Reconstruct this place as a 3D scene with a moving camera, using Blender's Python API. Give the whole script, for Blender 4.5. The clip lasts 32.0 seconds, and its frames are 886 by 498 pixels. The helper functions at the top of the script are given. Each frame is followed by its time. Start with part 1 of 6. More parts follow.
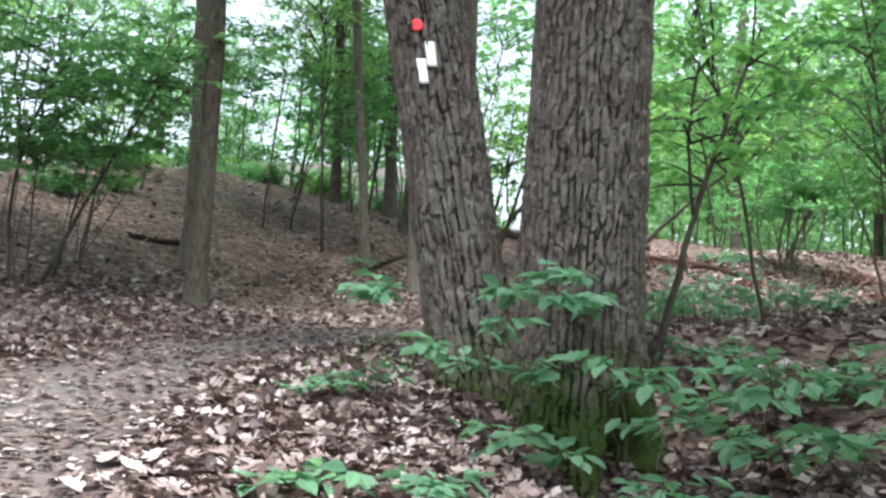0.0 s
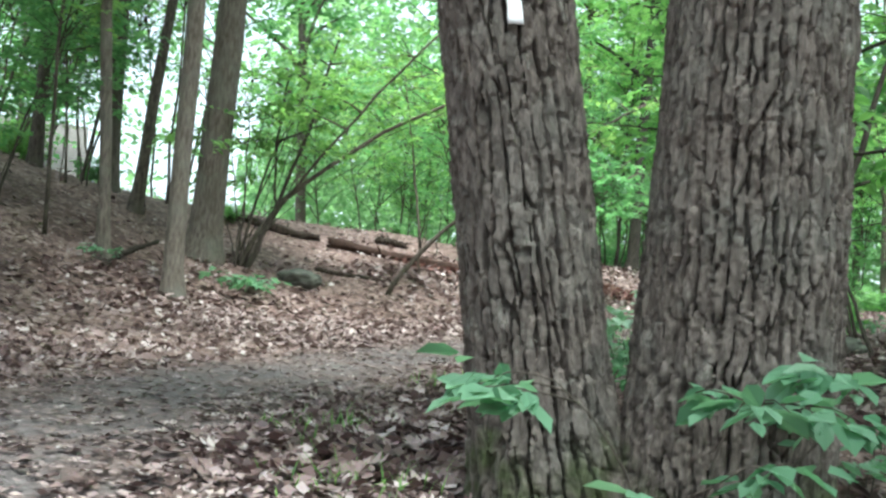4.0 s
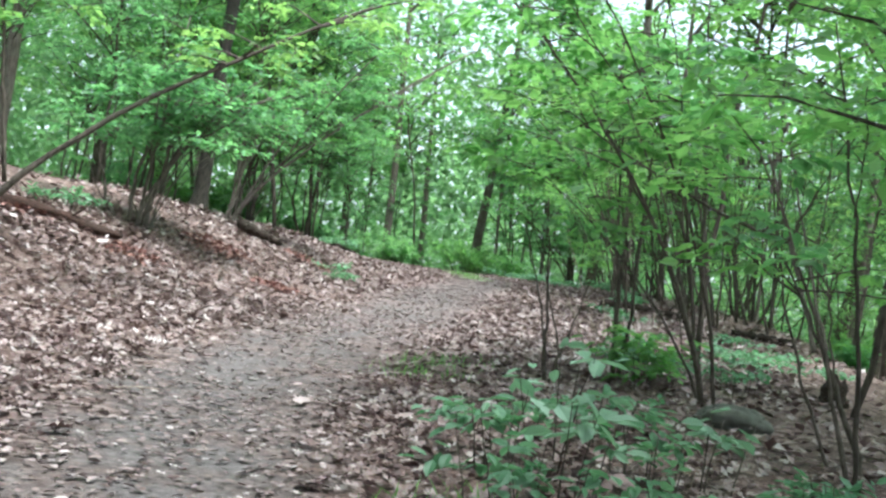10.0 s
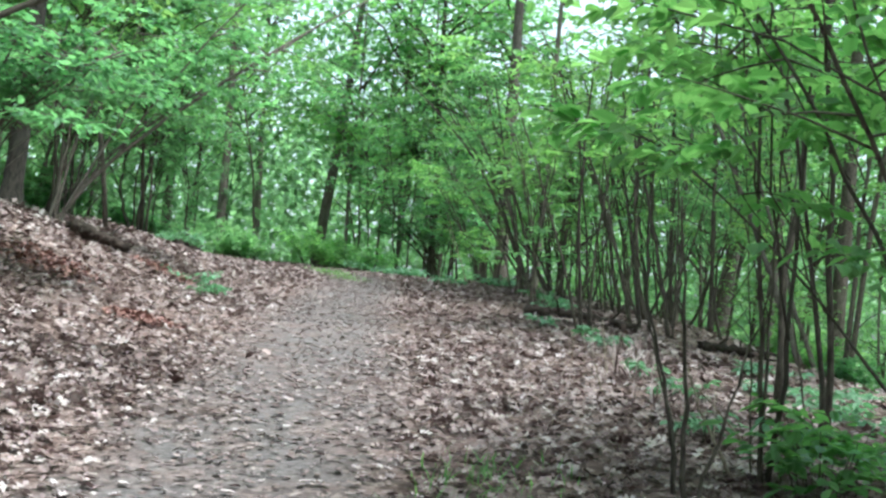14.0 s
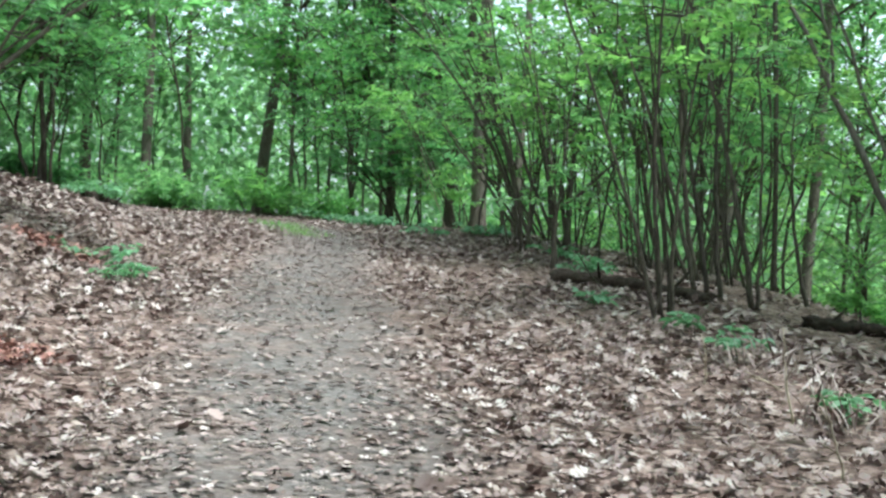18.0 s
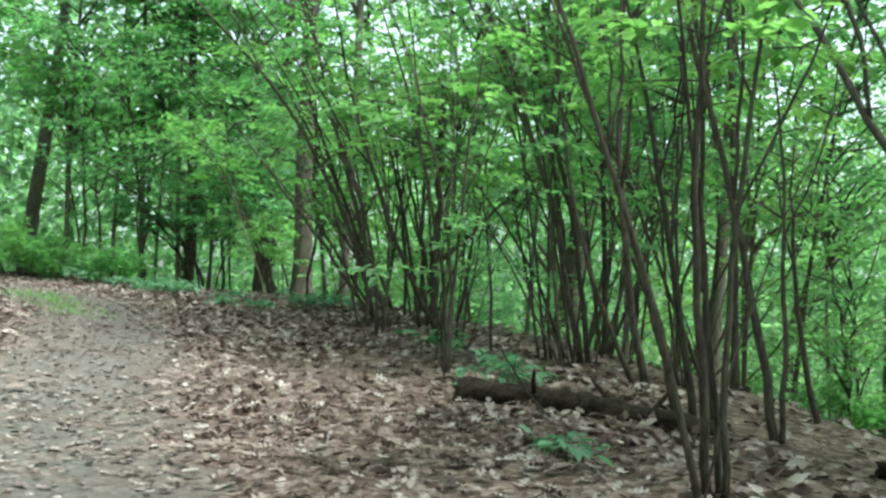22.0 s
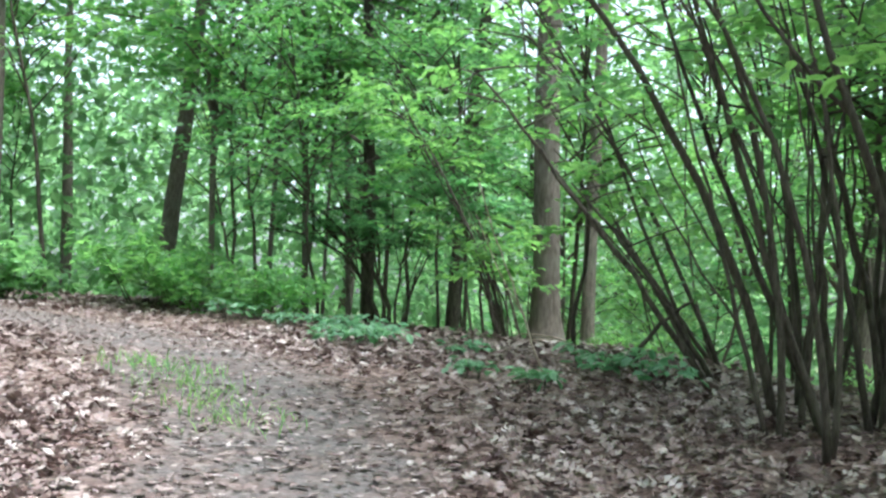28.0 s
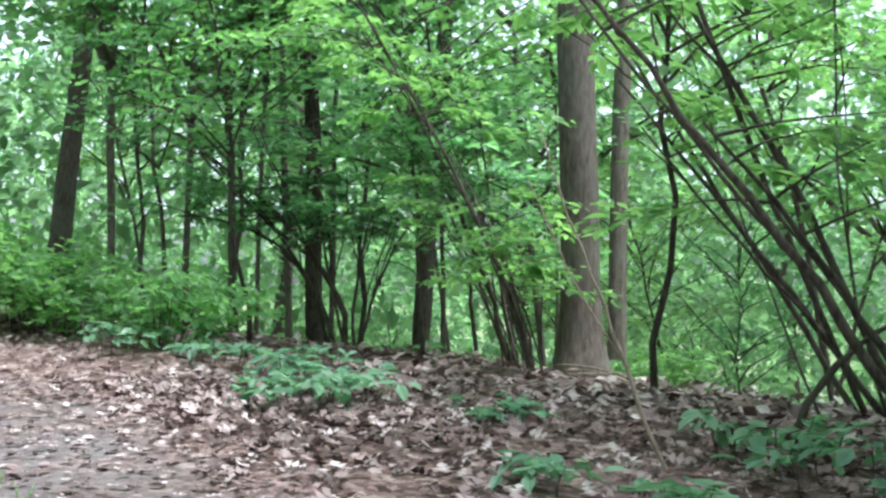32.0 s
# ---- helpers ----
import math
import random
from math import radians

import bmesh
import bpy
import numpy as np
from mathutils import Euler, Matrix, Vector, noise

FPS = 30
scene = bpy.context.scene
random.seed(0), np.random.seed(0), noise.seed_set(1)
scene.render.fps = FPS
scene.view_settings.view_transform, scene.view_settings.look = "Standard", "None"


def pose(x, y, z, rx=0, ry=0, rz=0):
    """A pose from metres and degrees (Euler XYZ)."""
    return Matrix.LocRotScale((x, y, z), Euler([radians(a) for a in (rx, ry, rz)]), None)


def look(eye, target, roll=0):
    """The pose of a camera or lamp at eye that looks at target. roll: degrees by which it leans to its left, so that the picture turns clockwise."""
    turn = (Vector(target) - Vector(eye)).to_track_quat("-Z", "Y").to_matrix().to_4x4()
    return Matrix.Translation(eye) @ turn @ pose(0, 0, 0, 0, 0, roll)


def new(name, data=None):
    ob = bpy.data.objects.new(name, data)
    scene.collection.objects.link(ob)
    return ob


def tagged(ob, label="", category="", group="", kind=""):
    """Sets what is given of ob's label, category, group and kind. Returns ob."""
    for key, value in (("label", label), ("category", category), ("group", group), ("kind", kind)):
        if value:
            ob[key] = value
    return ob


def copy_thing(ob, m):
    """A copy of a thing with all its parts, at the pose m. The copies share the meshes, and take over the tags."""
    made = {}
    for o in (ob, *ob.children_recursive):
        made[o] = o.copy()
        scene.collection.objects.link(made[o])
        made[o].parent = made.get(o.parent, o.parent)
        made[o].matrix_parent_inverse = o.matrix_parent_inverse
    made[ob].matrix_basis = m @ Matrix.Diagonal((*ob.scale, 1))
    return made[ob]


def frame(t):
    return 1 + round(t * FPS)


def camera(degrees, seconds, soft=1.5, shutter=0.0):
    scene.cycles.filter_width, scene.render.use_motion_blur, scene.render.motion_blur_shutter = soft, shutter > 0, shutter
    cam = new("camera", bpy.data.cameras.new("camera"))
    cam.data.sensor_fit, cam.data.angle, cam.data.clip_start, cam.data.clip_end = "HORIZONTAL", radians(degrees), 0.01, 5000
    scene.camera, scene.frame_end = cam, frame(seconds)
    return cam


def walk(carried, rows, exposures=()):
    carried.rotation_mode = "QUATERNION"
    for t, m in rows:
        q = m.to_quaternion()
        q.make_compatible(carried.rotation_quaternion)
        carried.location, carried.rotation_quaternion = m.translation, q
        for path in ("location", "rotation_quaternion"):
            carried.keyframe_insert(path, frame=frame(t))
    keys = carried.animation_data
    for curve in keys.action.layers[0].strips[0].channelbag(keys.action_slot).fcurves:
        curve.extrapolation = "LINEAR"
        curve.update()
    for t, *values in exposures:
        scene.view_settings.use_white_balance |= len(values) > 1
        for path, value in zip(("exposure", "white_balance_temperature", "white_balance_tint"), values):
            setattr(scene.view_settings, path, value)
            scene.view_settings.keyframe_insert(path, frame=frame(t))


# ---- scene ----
cam = camera(41.4, 32.0, soft=2.6)
METRES, EYE, TILT, LEAN, TURN = 36.0, 1.3, 5.5, -2.3, 0.0
ROWS = [
    (0.0, 0.0, 0.0, 0.0, 0.0, 0.0, -0.0),
    (0.5, -0.0064, 0.0127, -0.0008, -1.6, -2.01, 0.92),
    (1.0, -0.0129, 0.0237, -0.0011, -2.19, -1.4, 1.86),
    (1.5, -0.0212, 0.0366, 0.002, -4.25, -1.74, 0.53),
    (2.0, -0.0267, 0.0507, 0.0032, -4.54, -1.67, 4.42),
    (2.5, -0.0352, 0.0627, 0.0038, -7.7, -0.81, 1.37),
    (3.0, -0.0411, 0.0734, 0.0039, -12.59, -0.15, -0.88),
    (3.5, -0.0448, 0.087, 0.0061, -14.4, -0.17, 3.32),
    (4.0, -0.0515, 0.0993, 0.0072, -18.45, -0.68, -3.75),
    (4.5, -0.0549, 0.1101, 0.0063, -21.45, -0.73, -1.96),
    (6.5, -0.0574, 0.1631, 0.0093, -28.41, 1.22, -4.04),
    (7.0, -0.0588, 0.1778, 0.012, -29.81, 0.89, -5.82),
    (7.5, -0.0573, 0.1918, 0.0127, -30.2, 0.45, -5.19),
    (8.0, -0.0607, 0.2018, 0.0124, -30.22, 0.4, -5.95),
    (8.5, -0.0624, 0.2141, 0.0133, -33.1, -1.28, -6.19),
    (9.0, -0.0605, 0.2284, 0.0152, -37.3, -3.99, -5.52),
    (9.5, -0.0595, 0.2411, 0.0147, -39.35, -3.01, -9.12),
    (10.0, -0.0545, 0.2554, 0.0151, -46.07, -2.03, -10.03),
    (10.5, -0.0489, 0.2691, 0.016, -47.99, -0.51, -8.37),
    (11.0, -0.0443, 0.2842, 0.0158, -49.79, -0.48, -7.57),
    (11.5, -0.0373, 0.296, 0.0152, -50.68, -0.63, -6.06),
    (12.0, -0.027, 0.3102, 0.0156, -48.94, 0.28, -8.71),
    (12.5, -0.0176, 0.3248, 0.0156, -52.51, 0.17, -8.18),
    (13.0, -0.0067, 0.3383, 0.0144, -54.73, 0.05, -7.33),
    (13.5, -0.0006, 0.3508, 0.013, -54.18, 0.74, -9.73),
    (14.0, 0.0094, 0.3638, 0.0134, -55.58, -1.47, -8.98),
    (14.5, 0.0208, 0.3749, 0.0155, -56.2, -2.98, -7.76),
    (16.5, 0.0662, 0.4204, 0.0139, -58.54, -1.5, -9.41),
    (17.0, 0.0796, 0.4309, 0.0134, -59.24, -3.43, -7.22),
    (17.5, 0.0908, 0.4421, 0.0119, -58.54, -2.63, -8.92),
    (18.0, 0.104, 0.4534, 0.0127, -58.85, -4.31, -7.32),
    (18.5, 0.118, 0.464, 0.0136, -57.38, -2.38, -7.5),
    (19.0, 0.1303, 0.4758, 0.0143, -59.13, -0.71, -9.76),
    (19.5, 0.1449, 0.4851, 0.0133, -60.92, -0.13, -7.71),
    (20.0, 0.1588, 0.4958, 0.0124, -61.56, 1.15, -10.86),
    (20.5, 0.1723, 0.5053, 0.0129, -65.92, 0.31, -9.37),
    (21.0, 0.1861, 0.5128, 0.0136, -68.29, 0.65, -9.1),
    (21.5, 0.2008, 0.5241, 0.0129, -69.2, -1.27, -8.34),
    (22.0, 0.217, 0.533, 0.0125, -68.79, -0.81, -7.31),
    (22.5, 0.2292, 0.5436, 0.0112, -65.0, 0.74, -9.65),
    (23.0, 0.2438, 0.5542, 0.0113, -66.15, 0.55, -9.08),
    (23.5, 0.2568, 0.5634, 0.0124, -66.76, 1.19, -7.75),
    (24.0, 0.2681, 0.5749, 0.0116, -66.9, 0.99, -9.0),
    (24.5, 0.2805, 0.5858, 0.0101, -64.5, 0.23, -5.94),
    (25.0, 0.296, 0.6, 0.0099, -60.54, 1.84, -8.92),
    (25.5, 0.3091, 0.6118, 0.01, -62.28, 0.96, -7.69),
    (27.5, 0.3591, 0.6467, 0.0096, -64.57, 0.24, -7.03),
    (28.0, 0.3709, 0.6575, 0.0099, -62.1, -1.77, -6.56),
    (28.5, 0.3851, 0.6662, 0.0106, -61.6, -1.64, -6.22),
    (29.0, 0.3971, 0.677, 0.009, -60.87, -2.12, -6.63),
    (29.5, 0.4109, 0.6844, 0.0083, -61.87, -1.38, -6.01),
    (30.0, 0.4256, 0.6933, 0.0081, -61.37, -1.55, -7.82),
    (30.5, 0.4392, 0.7036, 0.0085, -62.68, -2.16, -6.67),
    (31.0, 0.4542, 0.7118, 0.009, -64.87, -0.75, -7.74),
    (31.5, 0.4669, 0.7219, 0.0082, -65.37, -1.93, -6.86),
    (32.0, 0.4788, 0.7292, 0.0069, -65.41, -2.34, -5.37),
]
walk(cam, [(t, pose(0, 0, EYE, TILT, LEAN, TURN) @ pose(METRES * x, METRES * y, METRES * z, 90 + pitch, roll, yaw)) for t, x, y, z, yaw, pitch, roll in ROWS],
     exposures=[(0.0, 1.76, 5900, 5), (4.0, 1.86, 5850, -2), (8.0, 1.66, 5700, 3), (10.0, 1.75, 5700, 2), (12.0, 1.6, 5700, -4), (14.0, 1.62, 5600, 0), (17.0, 1.6, 5600, 0),
                (19.5, 1.47, 5850, -14), (21.5, 1.62, 5900, -14), (23.0, 1.57, 5850, -10), (25.0, 1.58, 5750, -6), (28.0, 1.86, 5650, 4), (30.0, 1.84, 5600, 8), (32.0, 1.86, 5600, 9)])

# ---- sky and sun: a bright, thinly clouded day under a closed canopy ----
world = bpy.data.worlds.new("world")
scene.world = world
world.use_nodes = True
wn, wl = world.node_tree.nodes, world.node_tree.links
sky = wn.new("ShaderNodeTexSky")
sky.sky_type, sky.sun_disc = "NISHITA", False
sky.sun_elevation, sky.sun_rotation = radians(70), radians(180)
sky.air_density, sky.dust_density, sky.ozone_density = 1.0, 4.0, 1.0
haze = wn.new("ShaderNodeHueSaturation")
haze.inputs["Saturation"].default_value = 0.35
wl.new(sky.outputs["Color"], haze.inputs["Color"])
wl.new(haze.outputs["Color"], wn["Background"].inputs["Color"])
wn["Background"].inputs["Strength"].default_value = 0.15
lamp = bpy.data.lights.new("sun", "SUN")
lamp.energy, lamp.angle, lamp.color = 2.4, radians(12), (1.0, 0.96, 0.9)
sun = new("sun", lamp)
sun.matrix_world = look((0, 0, 30), Vector((0, 0, 30)) - Vector((math.sin(radians(180)) * math.cos(radians(70)), math.cos(radians(180)) * math.cos(radians(70)), math.sin(radians(70)))))

# ---- materials ----
def material(name):
    mat = bpy.data.materials.new(name)
    mat.use_nodes = True
    return mat, mat.node_tree.nodes, mat.node_tree.links, mat.node_tree.nodes["Principled BSDF"]


def ramp(nodes, stops):
    node = nodes.new("ShaderNodeValToRGB")
    while len(node.color_ramp.elements) < len(stops):
        node.color_ramp.elements.new(0.5)
    for e, (at, col) in zip(node.color_ramp.elements, stops):
        e.position, e.color = at, (*col, 1)
    return node


def noise_node(nodes, links, coord, scale, detail=4.0, rough=0.55):
    node = nodes.new("ShaderNodeTexNoise")
    node.inputs["Scale"].default_value, node.inputs["Detail"].default_value, node.inputs["Roughness"].default_value = scale, detail, rough
    links.new(coord, node.inputs["Vector"])
    return node


def mix_colour(nodes, links, fac, a, b, mode="MIX"):
    node = nodes.new("ShaderNodeMix")
    node.data_type, node.blend_type = "RGBA", mode
    for socket, value in ((node.inputs[0], fac), (node.inputs[6], a), (node.inputs[7], b)):
        if hasattr(value, "links"):
            links.new(value, socket)
        else:
            socket.default_value = value if isinstance(value, float) else (*value, 1)
    return node.outputs[2]


def bump(nodes, links, bsdf, height, strength, distance):
    node = nodes.new("ShaderNodeBump")
    node.inputs["Strength"].default_value, node.inputs["Distance"].default_value = strength, distance
    links.new(height, node.inputs["Height"])
    links.new(node.outputs["Normal"], bsdf.inputs["Normal"])


def leaf_material(name, dark, mid, light, glow, share=0.45):
    """Green leaf: dull upper side, light shining through, each leaf a little different."""
    mat, n, l, b = material(name)
    geo = n.new("ShaderNodeNewGeometry")
    info = n.new("ShaderNodeObjectInfo")
    tone = ramp(n, [(0.0, dark), (0.5, mid), (1.0, light)])
    l.new(geo.outputs["Random Per Island"], tone.inputs["Fac"])
    coord = n.new("ShaderNodeTexCoord")
    blot = noise_node(n, l, coord.outputs["Object"], 0.9, 2.0)
    shade = n.new("ShaderNodeHueSaturation")
    spread = n.new("ShaderNodeMapRange")
    l.new(info.outputs["Random"], spread.inputs["Value"])
    spread.inputs["To Min"].default_value, spread.inputs["To Max"].default_value = 0.485, 0.515
    l.new(spread.outputs["Result"], shade.inputs["Hue"])
    val = n.new("ShaderNodeMapRange")
    l.new(blot.outputs["Fac"], val.inputs["Value"])
    val.inputs["From Min"].default_value, val.inputs["From Max"].default_value = 0.3, 0.7
    val.inputs["To Min"].default_value, val.inputs["To Max"].default_value = 0.75, 1.25
    l.new(val.outputs["Result"], shade.inputs["Value"])
    l.new(tone.outputs["Color"], shade.inputs["Color"])
    l.new(shade.outputs["Color"], b.inputs["Base Color"])
    b.inputs["Roughness"].default_value = 0.5
    b.inputs["Specular IOR Level"].default_value = 0.5
    lit = n.new("ShaderNodeBsdfTranslucent")
    warm = mix_colour(n, l, 1.0, shade.outputs["Color"], glow, "MULTIPLY")
    l.new(warm, lit.inputs["Color"])
    both = n.new("ShaderNodeMixShader")
    both.inputs["Fac"].default_value = share
    l.new(b.outputs["BSDF"], both.inputs[1])
    l.new(lit.outputs["BSDF"], both.inputs[2])
    l.new(both.outputs["Shader"], n["Material Output"].inputs["Surface"])
    return mat


def bark_material(name, low, high, patch, stretch, depth, moss=0.0):
    mat, n, l, b = material(name)
    coord = n.new("ShaderNodeTexCoord")
    info = n.new("ShaderNodeObjectInfo")
    mapping = n.new("ShaderNodeMapping")
    mapping.inputs["Scale"].default_value = (1, 1, stretch)
    l.new(coord.outputs["Object"], mapping.inputs["Vector"])
    fine = noise_node(n, l, mapping.outputs["Vector"], 28, 6.0, 0.65)
    large = noise_node(n, l, coord.outputs["Object"], 2.2, 3.0)
    tone = ramp(n, [(0.36, low), (0.64, high)])
    l.new(fine.outputs["Fac"], tone.inputs["Fac"])
    cut = ramp(n, [(0.48, (0, 0, 0)), (0.68, (1, 1, 1))])
    l.new(large.outputs["Fac"], cut.inputs["Fac"])
    weak = n.new("ShaderNodeMath")
    weak.operation = "MULTIPLY"
    weak.inputs[1].default_value = 0.55
    l.new(cut.outputs["Color"], weak.inputs[0])
    col = mix_colour(n, l, weak.outputs[0], tone.outputs["Color"], patch)
    if moss:
        crust = noise_node(n, l, coord.outputs["Object"], 9.0, 6.0, 0.7)
        flake = ramp(n, [(0.58, (0, 0, 0)), (0.66, (0.6, 0.6, 0.6))])
        l.new(crust.outputs["Fac"], flake.inputs["Fac"])
        col = mix_colour(n, l, flake.outputs["Color"], col, (0.25, 0.245, 0.215))
        scale = n.new("ShaderNodeTexVoronoi")
        scale.inputs["Scale"].default_value = 34
        bent = mix_colour(n, l, 0.06, mapping.outputs["Vector"], fine.outputs["Color"], "LINEAR_LIGHT")
        l.new(bent, scale.inputs["Vector"])
        each = n.new("ShaderNodeSeparateColor")
        l.new(scale.outputs["Color"], each.inputs["Color"])
        chips = ramp(n, [(0.0, (0.7, 0.68, 0.66)), (1.0, (1.25, 1.22, 1.2))])
        l.new(each.outputs["Green"], chips.inputs["Fac"])
        col = mix_colour(n, l, 1.0, col, chips.outputs["Color"], "MULTIPLY")
        sep = n.new("ShaderNodeSeparateXYZ")
        l.new(coord.outputs["Object"], sep.inputs["Vector"])
        spot = noise_node(n, l, coord.outputs["Object"], 5.0, 4.0)
        level = n.new("ShaderNodeMapRange")
        l.new(sep.outputs["Z"], level.inputs["Value"])
        level.inputs["From Min"].default_value, level.inputs["From Max"].default_value = -0.1, moss
        level.inputs["To Min"].default_value, level.inputs["To Max"].default_value = 0.62, -0.35
        add = n.new("ShaderNodeMath")
        l.new(level.outputs["Result"], add.inputs[0])
        l.new(spot.outputs["Fac"], add.inputs[1])
        sharp = ramp(n, [(0.66, (0, 0, 0)), (0.95, (1, 1, 1))])
        l.new(add.outputs[0], sharp.inputs["Fac"])
        green = mix_colour(n, l, fine.outputs["Fac"], (0.02, 0.036, 0.008), (0.075, 0.11, 0.025))
        col = mix_colour(n, l, sharp.outputs["Color"], col, green)
    hue = n.new("ShaderNodeHueSaturation")
    spread = n.new("ShaderNodeMapRange")
    l.new(info.outputs["Random"], spread.inputs["Value"])
    spread.inputs["To Min"].default_value, spread.inputs["To Max"].default_value = 0.75, 1.25
    l.new(spread.outputs["Result"], hue.inputs["Value"])
    l.new(col, hue.inputs["Color"])
    l.new(hue.outputs["Color"], b.inputs["Base Color"])
    b.inputs["Roughness"].default_value = 0.9
    b.inputs["Specular IOR Level"].default_value = 0.2
    grit = noise_node(n, l, mapping.outputs["Vector"], 120, 5.0, 0.7)
    total = n.new("ShaderNodeMath")
    total.operation = "MULTIPLY_ADD"
    total.inputs[1].default_value = 0.35
    l.new(grit.outputs["Fac"], total.inputs[0])
    l.new(fine.outputs["Fac"], total.inputs[2])
    relief = total.outputs[0]
    if moss:
        steps = n.new("ShaderNodeMath")
        steps.operation = "MULTIPLY_ADD"
        steps.inputs[1].default_value = 0.45
        l.new(each.outputs["Red"], steps.inputs[0])
        l.new(relief, steps.inputs[2])
        relief = steps.outputs[0]
    bump(n, l, b, relief, 1.0, depth)
    return mat


def litter_material(name, wash=(1.0, 1.0, 1.0), single=False):
    """Old oak leaves, each its own tan, pinkish grey or brown."""
    mat, n, l, b = material(name)
    geo = n.new("ShaderNodeNewGeometry")
    tone = ramp(n, [(0.0, (0.05, 0.03, 0.026)), (0.2, (0.125, 0.079, 0.07)), (0.5, (0.22, 0.158, 0.15)), (0.8, (0.33, 0.255, 0.243)), (1.0, (0.48, 0.415, 0.405))])
    if single:
        l.new(n.new("ShaderNodeObjectInfo").outputs["Random"], tone.inputs["Fac"])
    else:
        l.new(geo.outputs["Random Per Island"], tone.inputs["Fac"])
    coord = n.new("ShaderNodeTexCoord")
    vein = noise_node(n, l, coord.outputs["Object"], 60, 3.0)
    col = mix_colour(n, l, 0.35, tone.outputs["Color"], vein.outputs["Color"], "SOFT_LIGHT")
    col = mix_colour(n, l, 1.0, col, wash, "MULTIPLY")
    l.new(col, b.inputs["Base Color"])
    b.inputs["Roughness"].default_value = 0.6
    b.inputs["Specular IOR Level"].default_value = 0.35
    return mat


def ground_material(name):
    """Packed leaf mould: cells of old leaves off the trail, grey trodden earth along it, greener beyond the woods."""
    mat, n, l, b = material(name)
    coord = n.new("ShaderNodeTexCoord")
    warp = noise_node(n, l, coord.outputs["Object"], 9, 3.0)
    bent = mix_colour(n, l, 0.12, coord.outputs["Object"], warp.outputs["Color"], "LINEAR_LIGHT")
    cells = n.new("ShaderNodeTexVoronoi")
    cells.inputs["Scale"].default_value = 17
    l.new(bent, cells.inputs["Vector"])
    sep = n.new("ShaderNodeSeparateColor")
    l.new(cells.outputs["Color"], sep.inputs["Color"])
    leafy = ramp(n, [(0.0, (0.06, 0.037, 0.031)), (0.3, (0.12, 0.079, 0.071)), (0.6, (0.19, 0.138, 0.128)), (0.85, (0.27, 0.205, 0.194)), (1.0, (0.4, 0.337, 0.322))])
    l.new(sep.outputs["Red"], leafy.inputs["Fac"])
    big = noise_node(n, l, coord.outputs["Object"], 0.7, 4.0)
    tint = ramp(n, [(0.35, (0.56, 0.5, 0.45)), (0.65, (1.03, 0.95, 0.9))])
    l.new(big.outputs["Fac"], tint.inputs["Fac"])
    leafy2 = mix_colour(n, l, 1.0, leafy.outputs["Color"], tint.outputs["Color"], "MULTIPLY")
    grain = noise_node(n, l, coord.outputs["Object"], 22, 8.0, 0.7)
    earth = ramp(n, [(0.3, (0.072, 0.06, 0.058)), (0.5, (0.128, 0.109, 0.105)), (0.7, (0.22, 0.195, 0.19))])
    l.new(grain.outputs["Fac"], earth.inputs["Fac"])
    worn = n.new("ShaderNodeAttribute")
    worn.attribute_name = "worn"
    patchy = noise_node(n, l, coord.outputs["Object"], 2.2, 8.0, 0.7)
    edge = n.new("ShaderNodeMath")
    edge.operation = "ADD"
    l.new(worn.outputs["Fac"], edge.inputs[0])
    l.new(patchy.outputs["Fac"], edge.inputs[1])
    cut = ramp(n, [(0.68, (0, 0, 0)), (1.02, (1, 1, 1))])
    l.new(edge.outputs[0], cut.inputs["Fac"])
    col = mix_colour(n, l, cut.outputs["Color"], leafy2, earth.outputs["Color"])
    open_land = n.new("ShaderNodeAttribute")
    open_land.attribute_name = "lawn"
    lawn = ramp(n, [(0.3, (0.06, 0.13, 0.025)), (0.7, (0.14, 0.24, 0.06))])
    l.new(grain.outputs["Fac"], lawn.inputs["Fac"])
    col = mix_colour(n, l, open_land.outputs["Fac"], col, lawn.outputs["Color"])
    l.new(col, b.inputs["Base Color"])
    b.inputs["Roughness"].default_value = 0.85
    b.inputs["Specular IOR Level"].default_value = 0.25
    lift = n.new("ShaderNodeMath")
    l.new(sep.outputs["Green"], lift.inputs[0])
    l.new(grain.outputs["Fac"], lift.inputs[1])
    bump(n, l, b, lift.outputs[0], 0.8, 0.03)
    return mat


def plain_material(name, a, c, scale, rough, depth=0.002):
    mat, n, l, b = material(name)
    coord = n.new("ShaderNodeTexCoord")
    tex = noise_node(n, l, coord.outputs["Object"], scale, 6.0)
    tone = ramp(n, [(0.3, a), (0.7, c)])
    l.new(tex.outputs["Fac"], tone.inputs["Fac"])
    l.new(tone.outputs["Color"], b.inputs["Base Color"])
    b.inputs["Roughness"].default_value = rough
    bump(n, l, b, tex.outputs["Fac"], 0.6, depth)
    return mat


